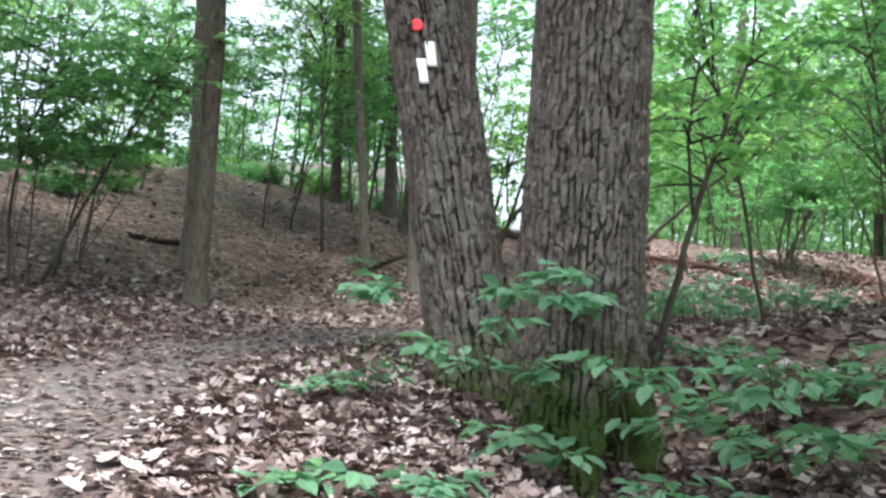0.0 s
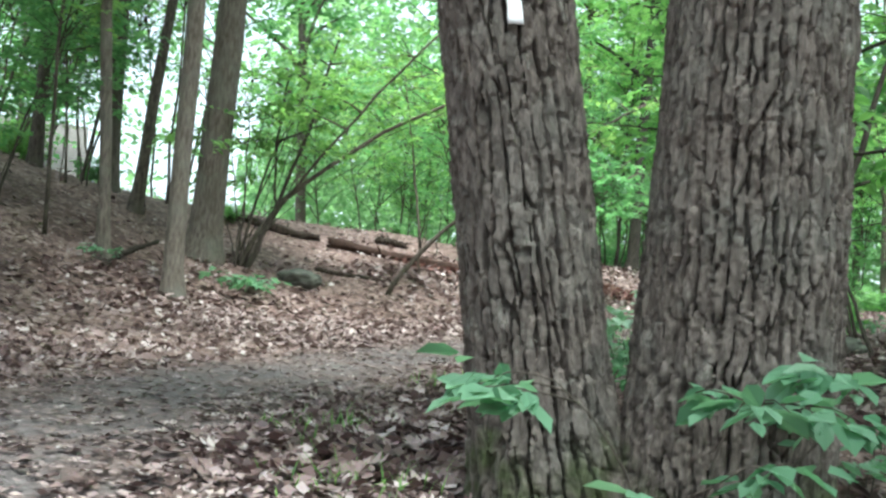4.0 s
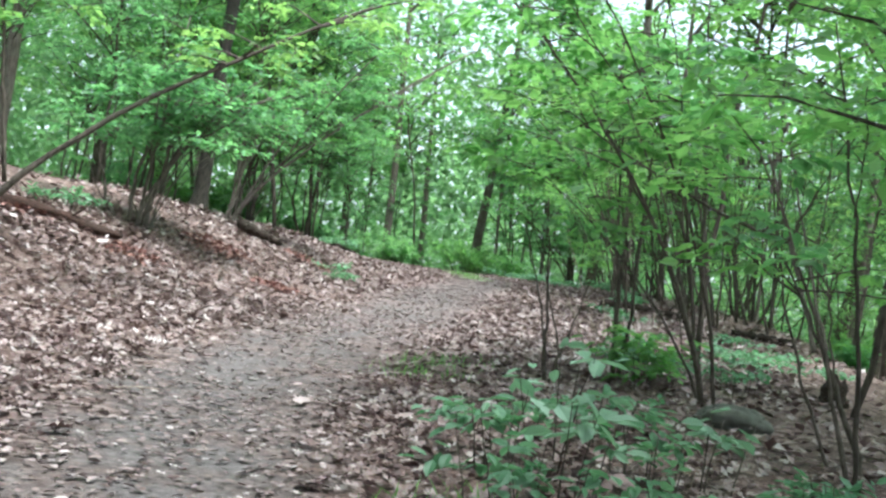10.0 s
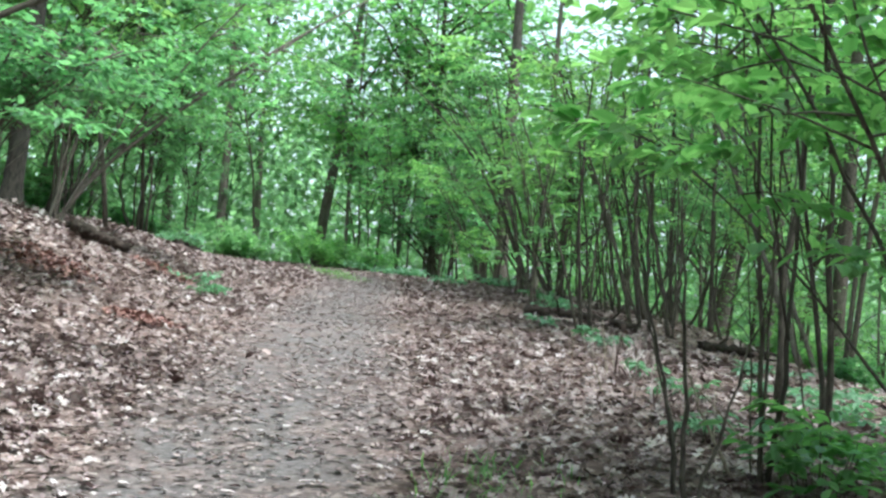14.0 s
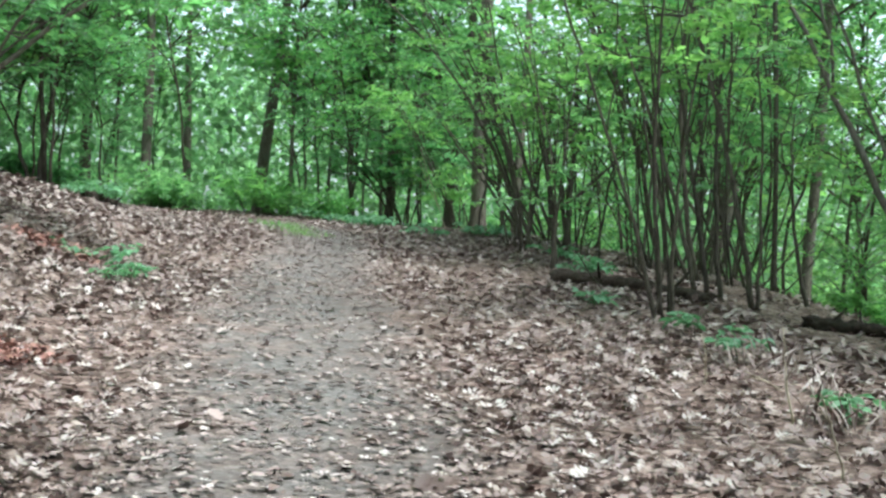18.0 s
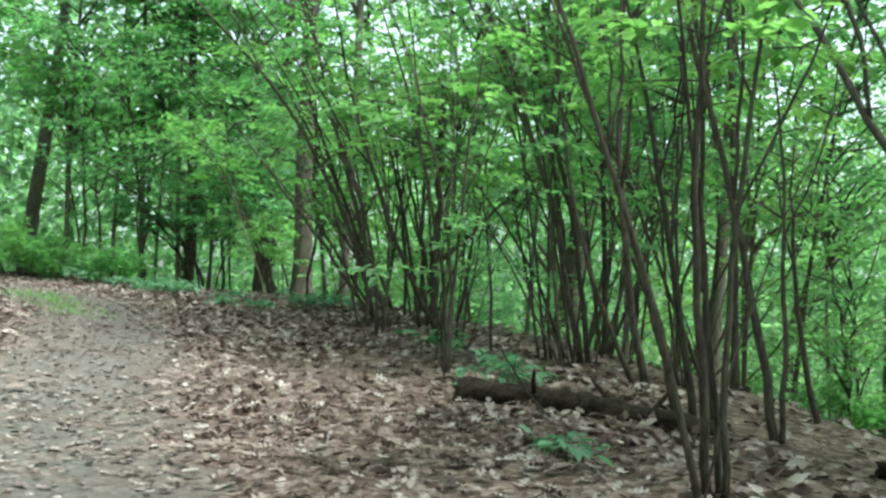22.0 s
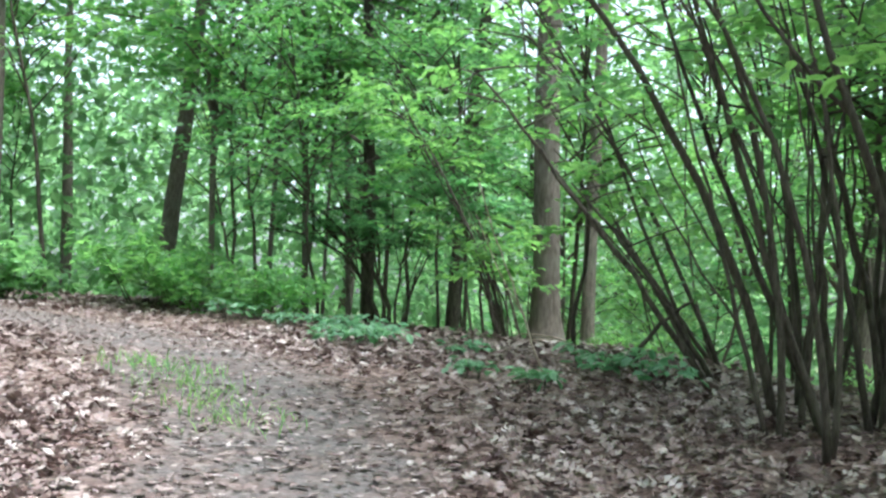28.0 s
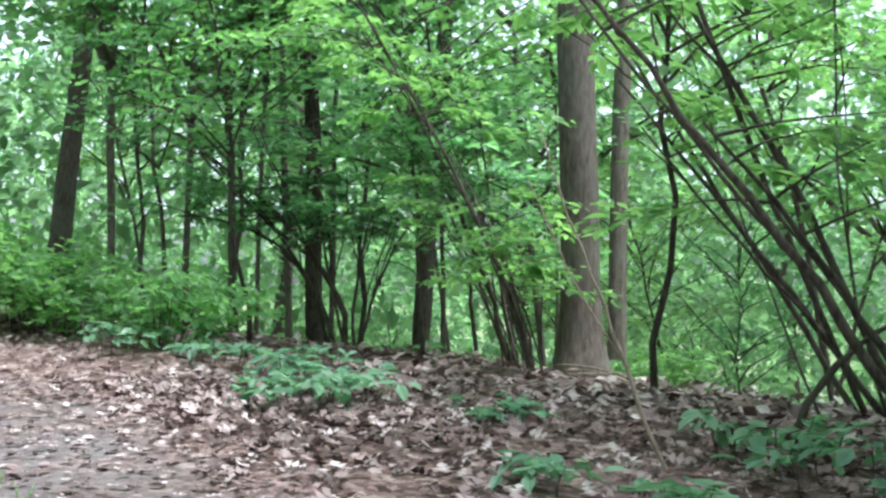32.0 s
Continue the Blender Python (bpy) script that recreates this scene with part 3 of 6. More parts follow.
def furrowed_trunk(seed, base, lean, tall, r0, r1, flare, lobes, hollow=None, root=(), cols=230, rows=370):
    """Surface of an old trunk with long interlocking bark plates between deep cracks; returns the surface function and its mesh arrays."""
    rng = np.random.default_rng(seed)
    phase = rng.uniform(0, 6.28, 4)
    lanes, steps = round(2 * np.pi * r0 / 0.056), int(tall / 0.2) + 8
    jitter = rng.uniform(-1, 1, (lanes, steps, 2)) * np.array((0.3, 0.48))
    proudness, slant = rng.uniform(-1, 1, (lanes, steps)), rng.uniform(-1, 1, (lanes, steps))

    def plates(u, v, h):
        """Distance into a plate from its crack, the crack's uprightness, and the plate's own height and slant."""
        p = u * lanes + 0.32 * value_noise(np.random.default_rng(seed + 1), u, v, 13, int(tall * 1.5)) + 0.14 * value_noise(np.random.default_rng(seed + 2), u, v, 40, int(tall * 10))
        q = h / 0.2 + 4 + 0.3 * value_noise(np.random.default_rng(seed + 3), u, v, 30, int(tall * 6))
        q = q + 0.5 * (np.floor(p) % 2)
        i, j = np.floor(p).astype(int), np.floor(q).astype(int)
        best = np.full((2, len(p)), 9.0)
        near = np.zeros((2, len(p), 4))
        for di in (-1, 0, 1):
            for dj in (-1, 0, 1):
                a, b = (i + di) % lanes, np.clip(j + dj, 0, steps - 1)
                dx, dy = i + di + 0.5 + jitter[a, b, 0] - p, j + dj + 0.5 + jitter[a, b, 1] - q
                d = np.hypot(dx, dy)
                row = np.stack([dx, dy, proudness[a, b], slant[a, b]], 1)
                first, second = d < best[0], (d >= best[0]) & (d < best[1])
                best[1][first], near[1][first] = best[0][first], near[0][first]
                best[0][first], near[0][first] = d[first], row[first]
                best[1][second], near[1][second] = d[second], row[second]
        gap = near[1][:, :2] - near[0][:, :2]
        span = np.linalg.norm(gap, axis=1) + 1e-6
        return (best[1] ** 2 - best[0] ** 2) / (2 * span), np.abs(gap[:, 0]) / span, near[0][:, 2], near[0][:, 3] * near[0][:, 0]

    def surface(angle, h):
        u, v = (angle / (2 * np.pi)) % 1, h / tall
        radius = r0 + (r1 - r0) * np.clip(h / tall, 0, 1)
        radius = radius + flare * np.exp(-np.clip(h, 0, None) / 0.32) * (1 + 0.45 * np.sin(lobes * angle + phase[0]))
        radius = radius * (1 + 0.03 * np.sin(2 * angle + phase[1] + 0.6 * h) + 0.02 * np.sin(3 * angle + phase[2] - 0.8 * h))
        edge, upright, high, tilt = plates(u, v, h)
        fine = value_noise(np.random.default_rng(seed + 4), u, v, 150, int(tall * 50))
        edge = edge + 0.06 * fine + 0.05 * value_noise(np.random.default_rng(seed + 5), u, v, 90, int(tall * 20))
        depth = 0.35 + 0.65 * np.clip((upright - 0.3) / 0.45, 0, 1)
        depth = depth * np.clip(0.85 + 0.7 * value_noise(np.random.default_rng(seed + 7), u, v, 36, int(tall * 9)), 0.25, 1)
        crack = np.clip((edge - 0.03 * upright) / 0.11, 0, 1)
        bark = 0.056 * (1 - depth * (1 - crack)) + 0.007 * high + 0.02 * tilt + 0.005 * fine
        radius = radius + bark - 0.03
        for toward, wide, far, high_up in root:
            turn = np.angle(np.exp(1j * (angle - toward)))
            radius = radius + far * np.exp(-(turn / wide) ** 2) * np.exp(-np.clip(h, 0, None) / high_up)
        if hollow:
            turn = np.angle(np.exp(1j * (angle - hollow[0] - 0.12 * h)))
            wide = hollow[1] * np.interp(h, [0.0, 0.45, 0.7, 1.2], [1.0, 0.85, 0.3, 0.15])
            radius = radius - hollow[2] * np.exp(-(turn / wide) ** 4) * np.clip((hollow[3] - h) / 0.45, 0, 1)
            radius = np.maximum(radius, 0.1)
        return np.stack([base[0] + lean[0] * h + radius * np.cos(angle), base[1] + lean[1] * h + radius * np.sin(angle), base[2] + h + 0 * radius], -1)

    a = np.concatenate([np.linspace(2.0, 5.85, cols, endpoint=False), np.linspace(5.85, 2.0 + 2 * np.pi, 60, endpoint=False)])
    cols = len(a)
    h = np.concatenate([np.linspace(-0.5, 3.5, rows), np.linspace(3.53, tall, 60)])
    A, H = np.meshgrid(a, h)
    verts = surface(A.ravel(), H.ravel())
    i, j = np.meshgrid(np.arange(len(h) - 1), np.arange(cols), indexing="ij")
    k = (j + 1) % cols
    faces = np.stack([i * cols + j, i * cols + k, (i + 1) * cols + k, (i + 1) * cols + j], -1).reshape(-1, 4)
    return surface, verts, faces


def trunk_patch(surface, angle, h, wide, tall, radius, round_shape=False):
    """A thin painted patch that follows the bark."""
    m = 9
    u, v = np.meshgrid(np.linspace(-1, 1, m), np.linspace(-1, 1, m))
    if round_shape:
        u, v = u * np.sqrt(1 - v * v / 2), v * np.sqrt(1 - u * u / 2)
    A, H = angle + u.ravel() * wide / 2 / radius, h + v.ravel() * tall / 2
    smooth = surface(A, H)
    centre = surface(np.array([angle]), np.array([h]))[0]
    out = np.array((math.cos(angle), math.sin(angle), 0.0))
    depth = (smooth - centre) @ out
    level = np.percentile(depth, 85)
    bow = -radius * (1 - np.cos(u.ravel() * wide / 2 / radius))
    front = smooth + np.outer(level + bow - depth + 0.008, out)
    back = front - 0.02 * out
    i, j = np.meshgrid(np.arange(m - 1), np.arange(m - 1), indexing="ij")
    f = np.stack([i * m + j, i * m + j + 1, (i + 1) * m + j + 1, (i + 1) * m + j], -1).reshape(-1, 4)
    rim = np.concatenate([np.arange(m), np.arange(1, m) * m + m - 1, (m - 1) * m + np.arange(m - 2, -1, -1), np.arange(m - 2, 0, -1) * m])
    nxt = np.roll(rim, -1)
    walls = np.stack([rim, rim + m * m, nxt + m * m, nxt], 1)
    return np.concatenate([front, back]), np.concatenate([f, f[:, ::-1] + m * m, walls])


LEFT_BASE, RIGHT_BASE = (0.27, 8.2, 1.02), (0.9, 7.92, 0.3)
twin = thing("twin_tree", (0.6, 8.0, 0.9), "old twin-stemmed oak with furrowed mossy bark and painted blazes", "tree")
offset_back = np.array((0.6, 8.0, 0.9))
stem_left, v, f = furrowed_trunk(21, LEFT_BASE, (-0.178, -0.02), 9.0, 0.285, 0.24, 0.1, 4)
part("trunk", mesh("trunk", v - offset_back, f, BARK_FURROWED, False), twin, "leaning trunk with ridged grey-brown bark")
_, v, f = furrowed_trunk(33, RIGHT_BASE, (0.012, -0.02), 9.0, 0.41, 0.33, 0.17, 5, hollow=(-0.98, 0.36, 0.9, 1.2), root=((-0.12, 0.34, 0.5, 0.4), (-1.75, 0.4, 0.12, 0.5), (3.0, 0.75, 0.3, 0.75)))
part("trunk", mesh("trunk", v - offset_back, f, BARK_FURROWED, False), twin, "upright trunk with a dark hollow and moss at its foot")
for name, angle, h, wide, tall, mat, label in (
        ("blaze", -1.86, 2.25, 0.062, 0.17, WHITE_PAINT, "white painted rectangular blaze"),
        ("blaze", -1.62, 2.37, 0.062, 0.17, WHITE_PAINT, "white painted rectangular blaze"),
        ("marker", -1.84, 2.57, 0.085, 0.085, RED_PLASTIC, "round red trail marker")):
    v, f = trunk_patch(stem_left, angle, h, wide, tall, 0.28, name == "marker")
    part(name, mesh(name, v - offset_back, f, mat), twin, label)


# ---- tall trees ----
def limb_set(rng, top, count, reach, lift, radius):
    """Limbs from a trunk: base and tip of each, and its piece of geometry."""
    pieces, tips = [], []
    for k in range(count):
        h = rng.uniform(*lift)
        base = top(h)
        a, r = k * 2.4 + rng.uniform(-0.5, 0.5), reach * rng.uniform(0.6, 1.15)
        tip = base + np.array((math.cos(a) * r, math.sin(a) * r, r * rng.uniform(0.15, 0.95)))
        mid = (base + tip) / 2 + np.array((-0.12 * math.cos(a) * r, -0.12 * math.sin(a) * r, 0.2 * r))
        pts = bezier(base, mid, tip, 6)
        pieces.append(tube(pts, np.linspace(radius, radius * 0.2, 6), 4, rng, 0.025 * r))
        tips.append(pts)
    return pieces, tips


def crown_leaves(rng, limbs, twigs, length, count, size, flat=0.25, shape=KITE, faces=KITE_FACES):
    base, tip = [], []
    for pts in limbs:
        for _ in range(twigs):
            u = rng.uniform(0.15, 1.0) * (len(pts) - 1)
            i = min(int(u), len(pts) - 2)
            p = pts[i] + (pts[i + 1] - pts[i]) * (u - i)
            a, r = rng.uniform(0, 6.283), length * rng.uniform(0.5, 1.3)
            base.append(p)
            tip.append(p + np.array((math.cos(a) * r, math.sin(a) * r, r * rng.normal(0.08, flat))))
    base, tip = np.array(base), np.array(tip)
    return leaves(*spray_leaves(rng, base, tip, count, size), shape, faces)


def tall_tree(seed, name, label, group, r, lean, bole, mat, crown_mat, tall=15.0, limbs=20, place=(0, 0)):
    """A forest tree: a long bare bole, limbs above, and an uneven crown."""
    rng = np.random.default_rng(seed)
    x, y = place
    tree = thing(name, (x, y, height(x, y)), label, "tree", group)
    h = np.array([-0.4, 0.0, 0.12, 0.35, 0.8, 1.6, 3.0, 5.0, 7.5, 10.0, 12.5, tall])
    rad = r * np.interp(h, [-0.4, 0, 0.12, 0.35, 0.8, 5, tall], [1.7, 1.55, 1.35, 1.12, 1.0, 0.85, 0.2])
    sway = np.stack([lean[0] * h + 0.04 * np.sin(0.9 * h + seed) * np.clip(h, 0, 3) / 3, lean[1] * h + 0.04 * np.cos(0.8 * h + seed) * np.clip(h, 0, 3) / 3, h], 1)
    v, q, t = tube(sway, rad, 18, rng)
    part("trunk", mesh("trunk", v, [q, t], mat), tree)

    def top(z):
        return np.array([np.interp(z, h, sway[:, k]) for k in range(3)])
    pieces, tips = limb_set(rng, top, limbs, 2.8, (bole, tall - 0.3), 0.06)
    v, f = joined(pieces)
    tagged(part("branchwork", mesh("branchwork", v, f, mat), tree), kind="stuff")
    v, f = crown_leaves(rng, tips, 11, 1.3, 10, 0.27, 0.35)
    part("crown", mesh("crown", v, f, crown_mat, False), tree)
    return tree


def sapling(seed, name, label, group, place, tall, limbs, size, mat, leaf, twigs=13, low=0.48, reach=0.5, count=12, length=0.75):
    """An understorey tree with thin stem and flat layered sprays of leaves."""
    rng = np.random.default_rng(seed)
    x, y = place
    tree = thing(name, (x, y, height(x, y)), label, "tree", group)
    a, bend = rng.uniform(0, 6.28), tall * rng.uniform(0.08, 0.22)
    pts = bezier((0, 0, -0.15), (bend * 0.2 * math.cos(a), bend * 0.2 * math.sin(a), tall * 0.55), (bend * math.cos(a), bend * math.sin(a), tall), 12)
    r = 0.004 * tall + 0.01
    v, q, t = tube(pts, np.linspace(r, 0.006, 12), 7, rng, 0.025)
    part("trunk", mesh("trunk", v, [q, t], mat), tree)

    def top(z):
        return np.array([np.interp(z, pts[:, 2], pts[:, k]) for k in range(3)])
    pieces, tips = limb_set(rng, top, limbs, reach * tall * 0.75, (low * tall, tall * 0.98), 0.016)
    v, f = joined(pieces)
    tagged(part("branchwork", mesh("branchwork", v, f, mat), tree), kind="stuff")
    v, f = crown_leaves(rng, tips, twigs, length, count, size, 0.22)
    part("crown", mesh("crown", v, f, leaf, False), tree)
    return tree


def rest_at(x, y, turn=0.0, scale=1.0, tip=(0, 0)):
    return Matrix.LocRotScale((x, y, height(x, y)), Euler((radians(tip[0]), radians(tip[1]), radians(turn))), (scale,) * 3)


def copied(source, m):
    ob = copy_thing(source, m)
    ob.matrix_basis = m
    return ob


# its two crowns, high above the trail: out of view, spread wide to add shade
for k, (lean, base, limbs, reach) in enumerate(((-0.178, LEFT_BASE, 14, 3.4), (0.012, RIGHT_BASE, 20, 5.0))):
    rng = np.random.default_rng(60 + k)
    foot = np.array(base) - offset_back
    pieces, tips = limb_set(rng, lambda z: foot + np.array((lean * z, -0.02 * z, z)), limbs, reach, (6.5, 9.0), 0.09)
    v, f = joined(pieces)
    tagged(part("branchwork", mesh("branchwork", v, f, BARK_GREY), twin), kind="stuff")
    v, f = crown_leaves(rng, tips, 11, 1.3, 10, 0.25, 0.35)
    part("crown", mesh("crown", v, f, LEAF_BRIGHT, False), twin)

GREY_LABEL = "tall straight tree with grey bark standing on the leafy slope"
DARK_LABEL = "tall forest tree with dark bark among the undergrowth"
for seed, (x, y, r, lx, ly, bole, mat, label) in enumerate((
        (-2.9, 13.6, 0.115, 0.012, 0.0, 5.0, BARK_DARK, "slender dark-barked tree with ivy-green moss at its foot"),
        (-3.62, 16.35, 0.1, 0.0, 0.0, 6.0, BARK_GREY, "pale-barked tree standing on the bank"),
        (-1.3, 18.5, 0.075, -0.07, 0.0, 6.0, BARK_GREY, "thin leaning tree with a mossy foot on the bank"),
        (-1.15, 22.6, 0.12, -0.01, 0.015, 6.5, BARK_GREY, GREY_LABEL),
        (-0.8, 21.2, 0.085, 0.08, -0.011, 6.5, BARK_DARK, DARK_LABEL),
        (-0.48, 17.9, 0.115, -0.015, -0.001, 6.0, BARK_GREY, GREY_LABEL),
        (0.08, 20.0, 0.21, 0.023, -0.008, 7.0, BARK_GREY, "stout grey-barked tree with a flared mossy foot"),
        (-2.3, 23.4, 0.1, -0.02, 0.02, 7.0, BARK_DARK, DARK_LABEL),
        (7.0, 28.5, 0.115, 0.017, -0.01, 7.0, BARK_GREY, GREY_LABEL),
        (10.9, 28.0, 0.14, 0.03, -0.01, 4.5, BARK_BLACK, DARK_LABEL),
        (33.0, 40.9, 0.2, 0.037, -0.068, 11.0, BARK_GREY, "tall leaning tree with grey bark beyond the bushes"),
        (30.4, 43.1, 0.165, -0.02, 0.03, 10.5, BARK_GREY, GREY_LABEL),
        (35.6, 46.2, 0.16, -0.02, 0.04, 10.5, BARK_GREY, GREY_LABEL),
        (31.5, 34.6, 0.12, -0.02, 0.04, 6.5, BARK_DARK, DARK_LABEL),
        (31.8, 36.2, 0.065, -0.02, 0.04, 6.0, BARK_GREY, GREY_LABEL),
        (33.9, 36.5, 0.062, -0.02, 0.04, 6.0, BARK_GREY, GREY_LABEL),
        (33.1, 33.8, 0.14, 0.03, -0.05, 6.0, BARK_DARK, DARK_LABEL),
        (27.0, 29.25, 0.175, -0.013, 0.023, 7.5, BARK_GREY, "straight grey-barked tree beside the trail"),
        (29.7, 29.7, 0.1, 0.0, 0.0, 6.5, BARK_GREY, GREY_LABEL),
        (22.1, 19.0, 0.14, -0.002, 0.004, 6.5, BARK_DARK, DARK_LABEL))):
    tall_tree(100 + seed, "forest_tree", label, "trees of the wood", r, (lx, ly), bole, mat, LEAF_BRIGHT if seed % 2 else LEAF_SHADE, 14.0 + seed % 4, 26 if seed < 7 else 16 if seed < 10 else 12, (x, y))


# ---- shrubs: each stem is (x, y, start above ground, radius, bend offset x y z, tip offset x y z) ----
def shrub(seed, name, label, stems, leaf=LEAF_BRIGHT, bark=BARK_DARK, leafy=(0.35, 1.0), twigs=15, size=0.11, count=10, length=0.6, category="shrub", extra=4, forks=2):
    """Several bent, forking stems from one foot, with flat sprays of leaves on their upper parts."""
    rng = np.random.default_rng(seed)
    x0, y0 = stems[0][0], stems[0][1]
    z0 = height(x0, y0)
    bush = thing(name, (x0, y0, z0), label, category, "shrubs along the trail")
    base, tip = [], []
    rows = list(stems)
    for k in range(extra):
        x, y, start, r, bx, by, bz, tx, ty, tz = stems[k % len(stems)]
        if start == 0:
            f = rng.uniform(0.6, 1.0)
            sx, sy = rng.normal(0, 0.3, 2)
            rows.append((x + rng.normal(0, 0.12), y + rng.normal(0, 0.12), 0.0, rng.uniform(0.008, 0.016), bx * f + 0.3 * sx, by * f + 0.3 * sy, bz * f, tx * f + sx, ty * f + sy, tz * f))
    for x, y, start, r, bx, by, bz, tx, ty, tz in rows:
        foot = np.array((x - x0, y - y0, height(x, y) - z0 + start - (0.08 if start == 0 else 0)))
        end = foot + np.array((tx, ty, tz))
        end2 = end + (end - foot - np.array((bx, by, bz))) * 0.25
        pts = bezier(foot, foot + np.array((bx, by, bz)), end2, 14)
        thick = min(0.8 * r, 0.022 + 0.28 * r)
        pieces = [tube(pts, np.linspace(thick, r * 0.22, 14), 7, rng, 0.006 + 0.1 * r)]
        carriers = [(pts, leafy[0])]
        for k in range(int(rng.integers(1, forks + 1)) if forks and start == 0 and r > 0.012 and tz > 1.4 else 0):
            i = int(rng.integers(4, 9))
            way = pts[i + 1] - pts[i]
            way = way / np.linalg.norm(way)
            a = rng.uniform(0, 6.283)
            out = np.array((math.cos(a), math.sin(a), 0.0)) * rng.uniform(0.3, 0.6)
            far = np.linalg.norm(pts[-1] - pts[i]) * rng.uniform(0.6, 1.0)
            arm = bezier(pts[i], pts[i] + far * 0.5 * (way + out), pts[i] + far * (way + 0.6 * out) / np.linalg.norm(way + 0.6 * out), 9)
            pieces.append(tube(arm, np.linspace(0.6 * (thick + (r * 0.22 - thick) * i / 13), 0.2 * r, 9), 6, rng, 0.008 + 0.08 * r))
            carriers.append((arm, 0.4))
        total = twigs if r > 0.017 else twigs // 2
        for k in range(int(total * (1 + 0.2 * (len(carriers) - 1)))):
            line, low = carriers[k % len(carriers)]
            u = rng.uniform(low, max(leafy[1], 1.0)) * (len(line) - 1)
            i = min(int(u), len(line) - 2)
            p = line[i] + (line[i + 1] - line[i]) * (u - i)
            a, reach = rng.uniform(0, 6.283), length * rng.uniform(0.5, 1.6)
            q = p + np.array((math.cos(a) * reach, math.sin(a) * reach, reach * rng.uniform(-0.1, 0.5)))
            pieces.append(tube(bezier(p, (p + q) / 2 + np.array((0, 0, 0.05)), q, 4), np.linspace(r * 0.22 + 0.002, 0.002, 4), 4, rng, 0.01))
            for _ in range(4):
                w = rng.uniform(0.3, 1.0)
                c = p + (q - p) * w
                b, s = a + rng.normal(0, 0.8), length * rng.uniform(0.4, 1.0)
                base.append(c), tip.append(c + np.array((math.cos(b) * s, math.sin(b) * s, s * rng.normal(0.0, 0.15))))
        v, f = joined(pieces)
        part("stem", mesh("stem", v, f, bark), bush)
    if base:
        v, f = leaves(*spray_leaves(rng, np.array(base), np.array(tip), count, size), OVAL, OVAL_FACES)
        part("foliage", mesh("foliage", v, f, leaf, False), bush)
    return bush


LEFT_CLUMP = "clump of thin leafy saplings on the slope above the trail"
shrub(395, "shrub", LEFT_CLUMP, (
        (-4.84, 13.12, 0.0, 0.036, -0.38, -0.14, 1.49, 0.47, 0.17, 2.89), (-4.65, 13.3, 0.0, 0.036, 0.65, 0.23, 1.64, 1.47, 0.51, 3.13),
        (-4.61, 12.86, 0.0, 0.022, -0.02, -0.01, 0.87, 0.06, 0.02, 2.9), (-4.63, 13.72, 0.0, 0.02, 0.38, 0.13, 1.6, 0.36, 0.12, 1.99)), LEAF_SHADE, leafy=(0.5, 1.0), twigs=16)
shrub(396, "shrub", LEFT_CLUMP, (
        (-4.5, 14.3, 0.0, 0.028, 0.1, 0.0, 1.2, 0.5, 0.2, 2.8), (-5.6, 14.2, 0.0, 0.03, 0.0, 0.1, 1.8, 0.3, 0.2, 3.4)), LEAF_SHADE, leafy=(0.5, 1.0), twigs=16)
shrub(397, "shrub", LEFT_CLUMP, (
        (-3.0, 18.8, 0.0, 0.03, 0.1, 0.0, 1.6, 0.3, 0.0, 3.2), (-2.6, 19.2, 0.0, 0.026, 0.2, 0.1, 1.5, 0.8, 0.1, 2.9),
        (-1.8, 21.5, 0.0, 0.028, -0.1, 0.1, 1.8, -0.4, 0.2, 3.6), (-1.5, 21.9, 0.0, 0.02, 0.0, 0.1, 1.5, 0.5, 0.1, 3.3)), LEAF_SHADE, twigs=16)
THICKET = "multi-stemmed shrub with thin dark stems and broad green leaves"
shrub(400, "young_tree", "bent sapling arching over the trail from the bank", (
        (2.89, 20.42, 0.00, 0.075, 0.45, -0.18, 1.26, 3.10, -1.20, 2.96),
        (3.31, 20.24, 0.82, 0.031, -0.14, 0.08, 1.20, -0.34, 0.20, 2.39),), LEAF_BRIGHT, leafy=(0.75, 1.0), twigs=10, extra=0, forks=0)
shrub(401, "arching_shrub", "large shrub with long stems arching over the bank", (
        (0.62, 20.08, 0.00, 0.085, 0.35, -0.08, 1.78, 3.63, -0.80, 3.14),
        (0.66, 20.02, 0.00, 0.075, 0.48, -0.11, 0.98, 0.94, -0.21, 2.98),
        (0.60, 20.05, 0.00, 0.035, 0.06, -0.01, 1.16, 0.63, -0.14, 2.47),
        (0.55, 20.10, 0.00, 0.030, 0.12, -0.03, 0.72, 0.03, -0.01, 2.05),), LEAF_BRIGHT, leafy=(0.8, 1.0), twigs=8, extra=7, forks=1)
shrub(402, "shrub", "clump of leaning grey stems behind the log", (
        (6.72, 23.32, 0.00, 0.047, 0.24, -0.14, 1.40, 1.19, -0.66, 2.02),
        (6.78, 23.30, 0.00, 0.056, 0.23, -0.13, 1.36, 0.75, -0.41, 2.06),
        (6.85, 23.26, 0.00, 0.047, -0.07, 0.04, 1.10, 0.90, -0.50, 2.17),
        (6.66, 23.36, 0.00, 0.047, -0.13, 0.07, 0.91, 0.30, -0.17, 1.74),
        (6.50, 23.42, 0.00, 0.040, -0.40, 0.20, 0.59, -0.23, 0.13, 1.50),
        (6.74, 23.28, 0.00, 0.038, 0.07, -0.04, 1.34, 0.22, -0.12, 2.74),), LEAF_SHADE, bark=BARK_GREY, leafy=(0.7, 1.0), twigs=9, extra=9)
